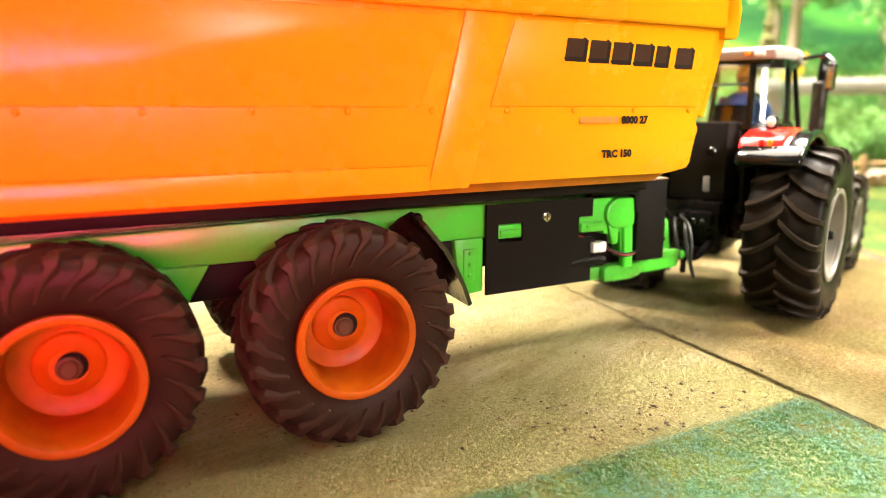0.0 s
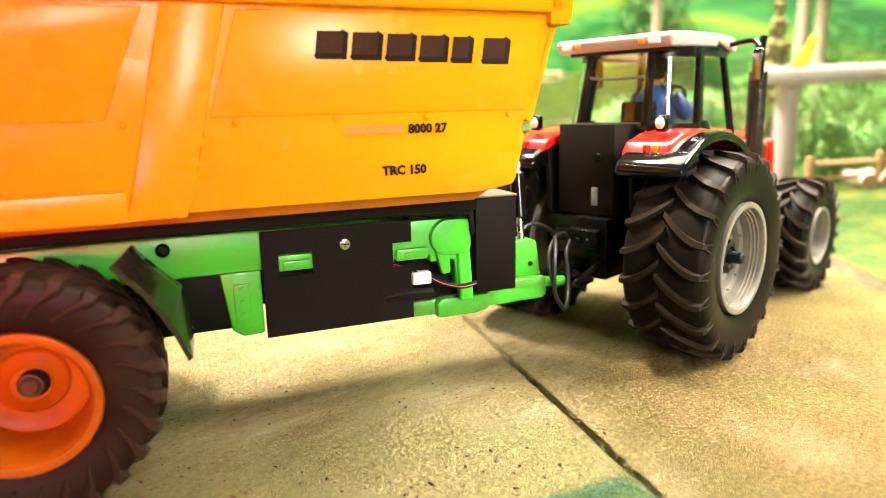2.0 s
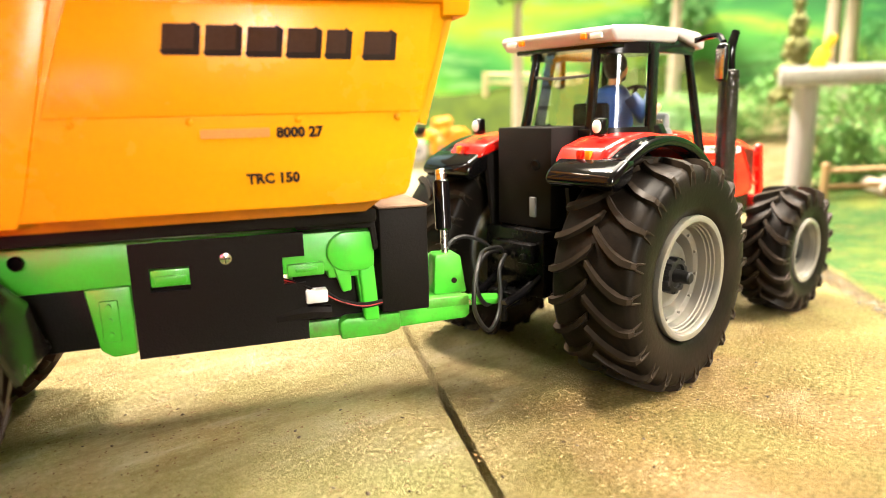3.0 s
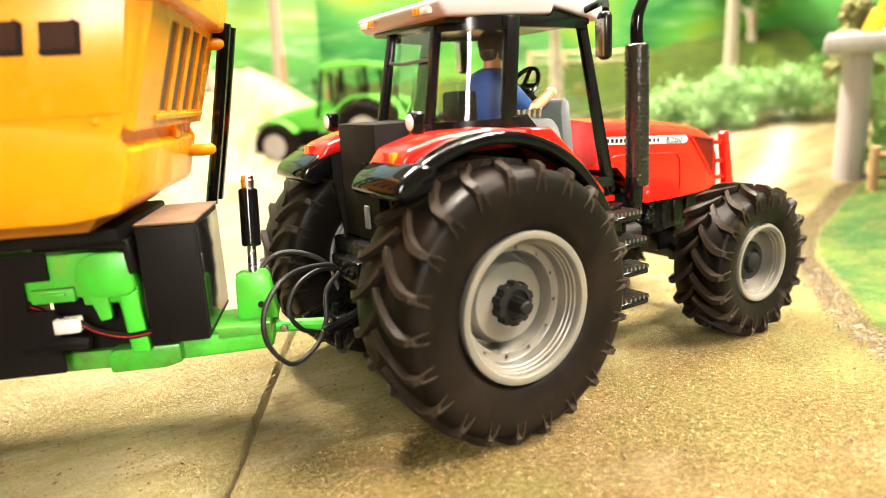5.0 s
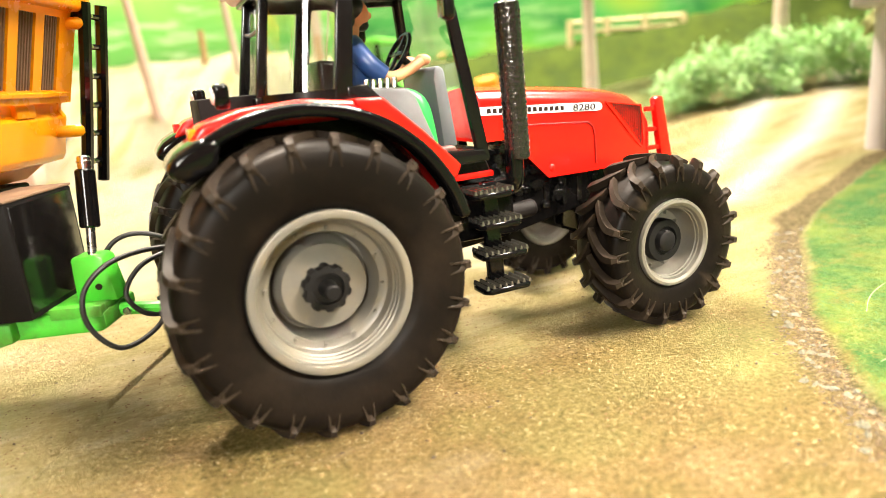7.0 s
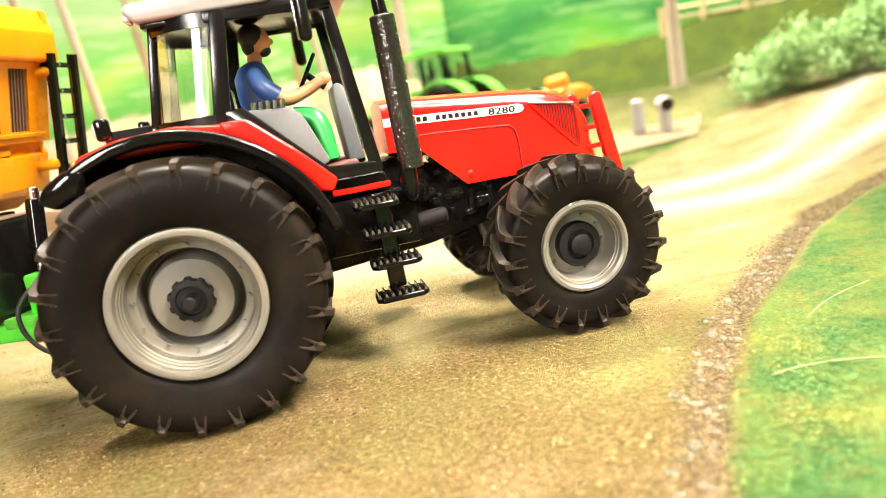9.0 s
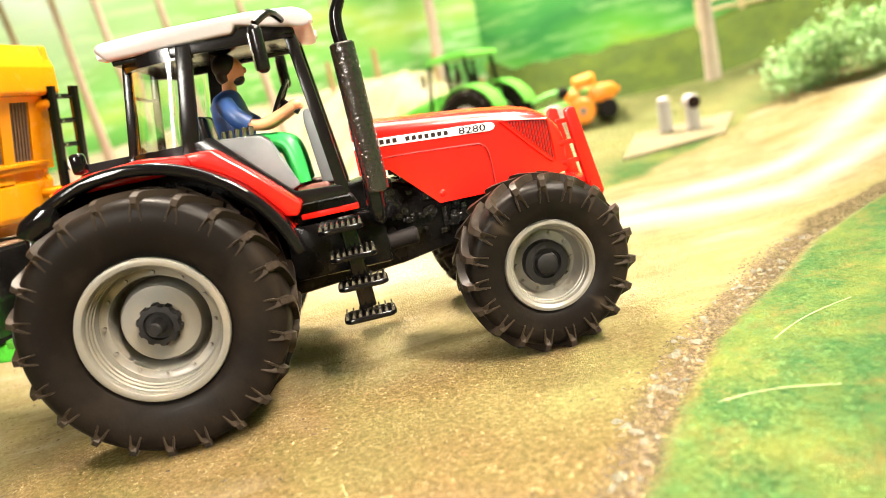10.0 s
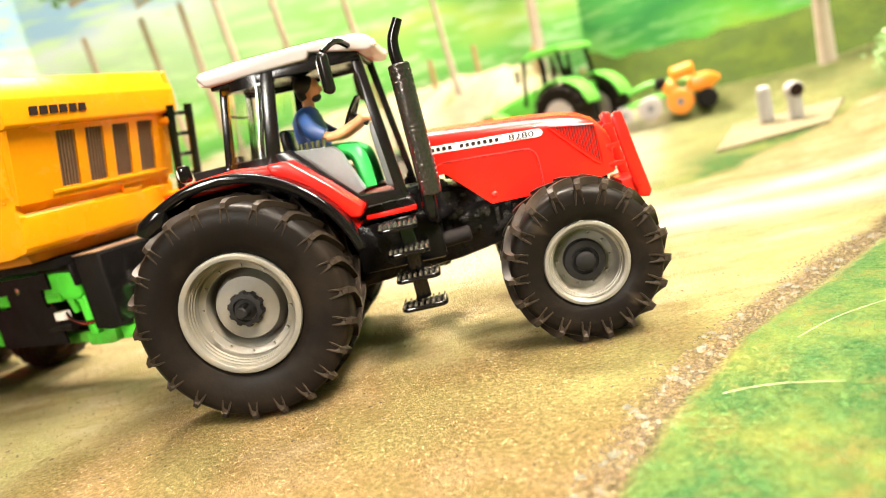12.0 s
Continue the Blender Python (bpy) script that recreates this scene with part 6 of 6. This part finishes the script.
def far_rail():
    F = thing("field_fence", pose(0, 0, 0), "pale wooden field fence on the bank", "fence")
    a, b = V((*rd(7.6, 19.2), 0)), V((*rd(11.4, 18.6), 0))
    za, zb = 3.45, 3.35
    for k in range(4):
        p = a.lerp(b, k / 3)
        part("post", cyl((p.x, p.y, top_of(p.x, p.y) + 0.9), (p.x, p.y, za + (zb - za) * k / 3 + 0.35), 0.11, n=8), M_PALEWOOD, F)
    for h in (-0.05, 0.25):
        part("rail", cyl((a.x, a.y, za + h), (b.x, b.y, zb + h), 0.07, n=8), M_PALEWOOD, F)
    for k, (u, v) in enumerate(((-4.5, 17.0), (-3.0, 17.6), (-1.2, 18.6), (0.2, 19.4))):
        x, y = rd(u, v)
        solo("stake", cyl((0, 0, -0.05), (0, 0, 1.0), 0.10, 0.09, 8), M_WOOD, "short bare wooden stake on the bank", "stake", spot(x, y, top_of(x, y)), group="stakes on the bank")


M_PALEWOOD = surface("pale_wood", (0.6, 0.5, 0.28), 0.7, grain=20)
far_rail()


def pipes():
    z = top_of(9.3, 7.9)
    bm = prism([(7.2, 7.3), (9.4, 7.0), (10.5, 8.4), (8.3, 9.0)], -1.0, 1.0, "z")
    for q in bm.verts:
        q.co.z = top_of(q.co.x, q.co.y) + (0.05 if q.co.z > 0 else -0.1)
    solo("slab", bm, M_SLAB, "thin sandy slab under the two pipes", "slab")
    p = thing("standpipe", spot(8.75, 8.3, z + 0.05), "grey upright concrete pipe on a slab", "pipe", group="pipes on the slab")
    part("shaft", cyl((0, 0, 0), (0, 0, 0.74), 0.15, 0.14, 16, 0.05), M_CONCRETE, p)
    part("cap", ball((0, 0, 0.74), 0.14, 12, (1, 1, 0.5)), M_WHITE, p)
    q = thing("standpipe", spot(9.2, 7.9, z + 0.05), "white upright pipe with a dark round mouth", "pipe", group="pipes on the slab")
    part("shaft", cyl((0, 0, 0), (0, 0, 0.56), 0.15, 0.14, 16), M_CONCRETE, q)
    part("elbow", cyl((0.01, 0.15, 0.62), (-0.005, -0.14, 0.60), 0.17, n=18, bev=0.03), M_WHITE, q)
    part("mouth", cyl((-0.005, -0.138, 0.6002), (-0.006, -0.152, 0.599), 0.145, n=18), M_INK, q, "dark round mouth")


M_SLAB = surface("sandy_slab", (0.16, 0.13, 0.07), 0.9, dirt=(0.10, 0.10, 0.045), dirt_amt=0.7, grain=8, wear=1.5, spread=0.3, bump=0.3)
pipes()


# ---- the green tractor and the orange implement behind it ----
def green_tractor():
    z = top_of(5.4, 11.45)
    T = thing("green_tractor", spot(5.4, 11.45, z, 134), "bright green toy tractor parked on the bank", "tractor")
    part("hood", loft([rounded_section(1.35, 0.38, 1.0, 1.72, 0.12), rounded_section(2.2, 0.36, 1.0, 1.60, 0.12), rounded_section(2.9, 0.32, 1.0, 1.40, 0.14), rounded_section(3.15, 0.25, 1.02, 1.22, 0.08)]), M_FARGREEN, T, "", 50)
    part("gearbox", box((-0.4, -0.25, 0.55), (3.0, 0.25, 1.05), 0.04), M_BLACK, T)
    for s in (-1, 1):
        wheel(T, (0, s * 0.82, 0.84), (FAR_DISC, FAR_RIM, FAR_TYRE, FAR_HUB), 0, "rear wheel with a pale rim", s < 0)
        wheel(T, (2.55, s * 0.78, 0.60), (FAR_DISC2, FAR_RIM2, FAR_TYRE2, FAR_HUB), 0, "front wheel with a pale rim", s < 0)
        part("fender", fender_sheet(s * 0.45, s * 1.0, 0.93, 0.985, 165, 25, 18, 0.0, 0.84), M_FARGREEN, T, "", 40)
        part("front_fender", fender_sheet(s * 0.55, s * 0.95, 0.66, 0.69, 150, 40, 10, 2.55, 0.6), M_FARGREEN, T, "", 40)
        for pts in ([(-0.15, 1.6), (-0.05, 1.6), (0.05, 2.5), (-0.05, 2.5)], [(0.55, 1.5), (0.63, 1.5), (0.66, 2.5), (0.58, 2.5)], [(1.32, 1.3), (1.42, 1.3), (1.2, 2.5), (1.12, 2.5)]):
            part("pillar", prism(pts, s * 0.62 - 0.03, s * 0.62 + 0.03, "y"), M_FRAME, T)
        g = part("pane", prism([(-0.1, 1.6), (1.35, 1.4), (1.15, 2.48), (0.0, 2.48)], s * 0.6 - 0.006, s * 0.6 + 0.006, "y"), M_GLASS, T, "clear pane")
        g.visible_shadow = False
        part("mirror", box((1.25, s * 0.85 - 0.07, 1.95), (1.30, s * 0.85 + 0.07, 2.3), 0.02), M_FRAME, T)
    part("tub", prism([(-0.2, 1.0), (-0.2, 1.6), (0.5, 1.55), (1.4, 1.35), (1.4, 0.9)], -0.58, 0.58, "y", 0.02), M_FARGREEN, T)
    part("seat", join(box((0.25, -0.2, 1.5), (0.65, 0.2, 1.65), 0.04), box((0.2, -0.2, 1.6), (0.32, 0.2, 2.1), 0.04)), M_FRAME, T)
    part("roof", prism([(-0.2, 2.5), (1.25, 2.5), (1.2, 2.6), (0.8, 2.68), (0.0, 2.66), (-0.18, 2.6)], -0.68, 0.68, "y", 0.03, 2), M_FARGREEN, T)
    part("exhaust", cyl((1.45, -0.55, 1.5), (1.45, -0.55, 2.5), 0.06, n=10), M_GLOSS, T)


FAR_TYRE = tyre_mesh("tyre", 0.85, 0.50, 0.46, 20, 0.06, 0.24, M_RUBBER, 0.075)
FAR_TYRE2 = tyre_mesh("tyre", 0.61, 0.42, 0.33, 18, 0.05, 0.26, M_RUBBER, 0.07)
FAR_RIM = rim_mesh("rim", [(0.47, 0.2), (0.465, -0.2), (0.475, -0.24), (0.44, -0.25), (0.40, -0.2), (0.38, -0.10), (0.2, -0.08), (0.0, -0.10)], M_WHITE, n=28)
FAR_RIM2 = rim_mesh("rim", [(0.34, 0.16), (0.335, -0.16), (0.345, -0.2), (0.31, -0.21), (0.28, -0.16), (0.26, -0.08), (0.15, -0.06), (0.0, -0.08)], M_WHITE, n=28)
FAR_DISC = rim_mesh("wheel", [(0.36, -0.02), (0.36, -0.06), (0.0, -0.06)], M_WHITE, n=24)
FAR_DISC2 = rim_mesh("wheel", [(0.25, -0.02), (0.25, -0.05), (0.0, -0.05)], M_WHITE, n=24)
FAR_HUB = hub_mesh("hub", 0.1, -0.05, -0.14, 0.04, -0.16, 0, M_GREY)
green_tractor()


def implement():
    T = thing("tillage_machine", spot(7.65, 11.5, top_of(7.65, 11.5), -15), "green and orange farm implement with white discs", "implement")
    part("frame", tube([(-1.3, 0.2, 0.6), (-0.4, 0.0, 0.9), (0.6, 0.0, 0.8)], 0.08, 8), M_FARGREEN, T)
    part("frame", tube([(-1.2, -0.5, 0.4), (-0.2, -0.5, 0.55), (0.5, -0.4, 0.5)], 0.07, 8), M_FARGREEN, T)
    for x, y, r, mt, lab in ((-1.15, -0.6, 0.24, M_WHITE, "white disc"), (-0.45, -0.7, 0.30, M_WHITE, "white disc"), (0.30, -0.75, 0.32, M_AMBER2, "orange drum")):
        d = part("disc", cyl((x, y, r), (x, y + 0.16, r), r, n=22, bev=0.03), mt, T, lab)
        part("disc_hub", cyl((x, y - 0.03, r), (x, y, r), r * 0.3, n=12), M_GREY, d)
    part("hopper", prism([(0.55, 0.50), (1.05, 0.45), (1.35, 0.72), (1.10, 0.92), (0.6, 0.88)], -0.7, 0.5, "y", 0.08, 3), M_AMBER2, T, "orange hopper")
    part("tank", cyl((0.15, -0.5, 1.02), (0.72, -0.5, 1.10), 0.17, n=18, bev=0.06), M_AMBER2, T)
    part("drum", cyl((0.1, -0.7, 0.68), (0.1, 0.4, 0.68), 0.17, n=16, bev=0.03), M_AMBER2, T)
    part("motor", box((-0.25, -0.3, 0.7), (0.05, 0.2, 1.0), 0.06, 3), M_BLACK, T)
    part("roller", cyl((0.95, -0.75, 0.27), (0.95, 0.6, 0.27), 0.25, n=18, bev=0.04), M_BLACK, T)


M_AMBER2 = surface("orange_implement_paint", (0.85, 0.25, 0.01), 0.35, grain=20, coat=0.2)
implement()
x, y = -5.3, 14.0
solo("trough", box((-2.2, -0.4, -0.05), (2.2, 0.4, 0.55), 0.05), M_BARK, "long dark wooden trough on the bank", "trough", spot(x, y, top_of(x, y), -15))
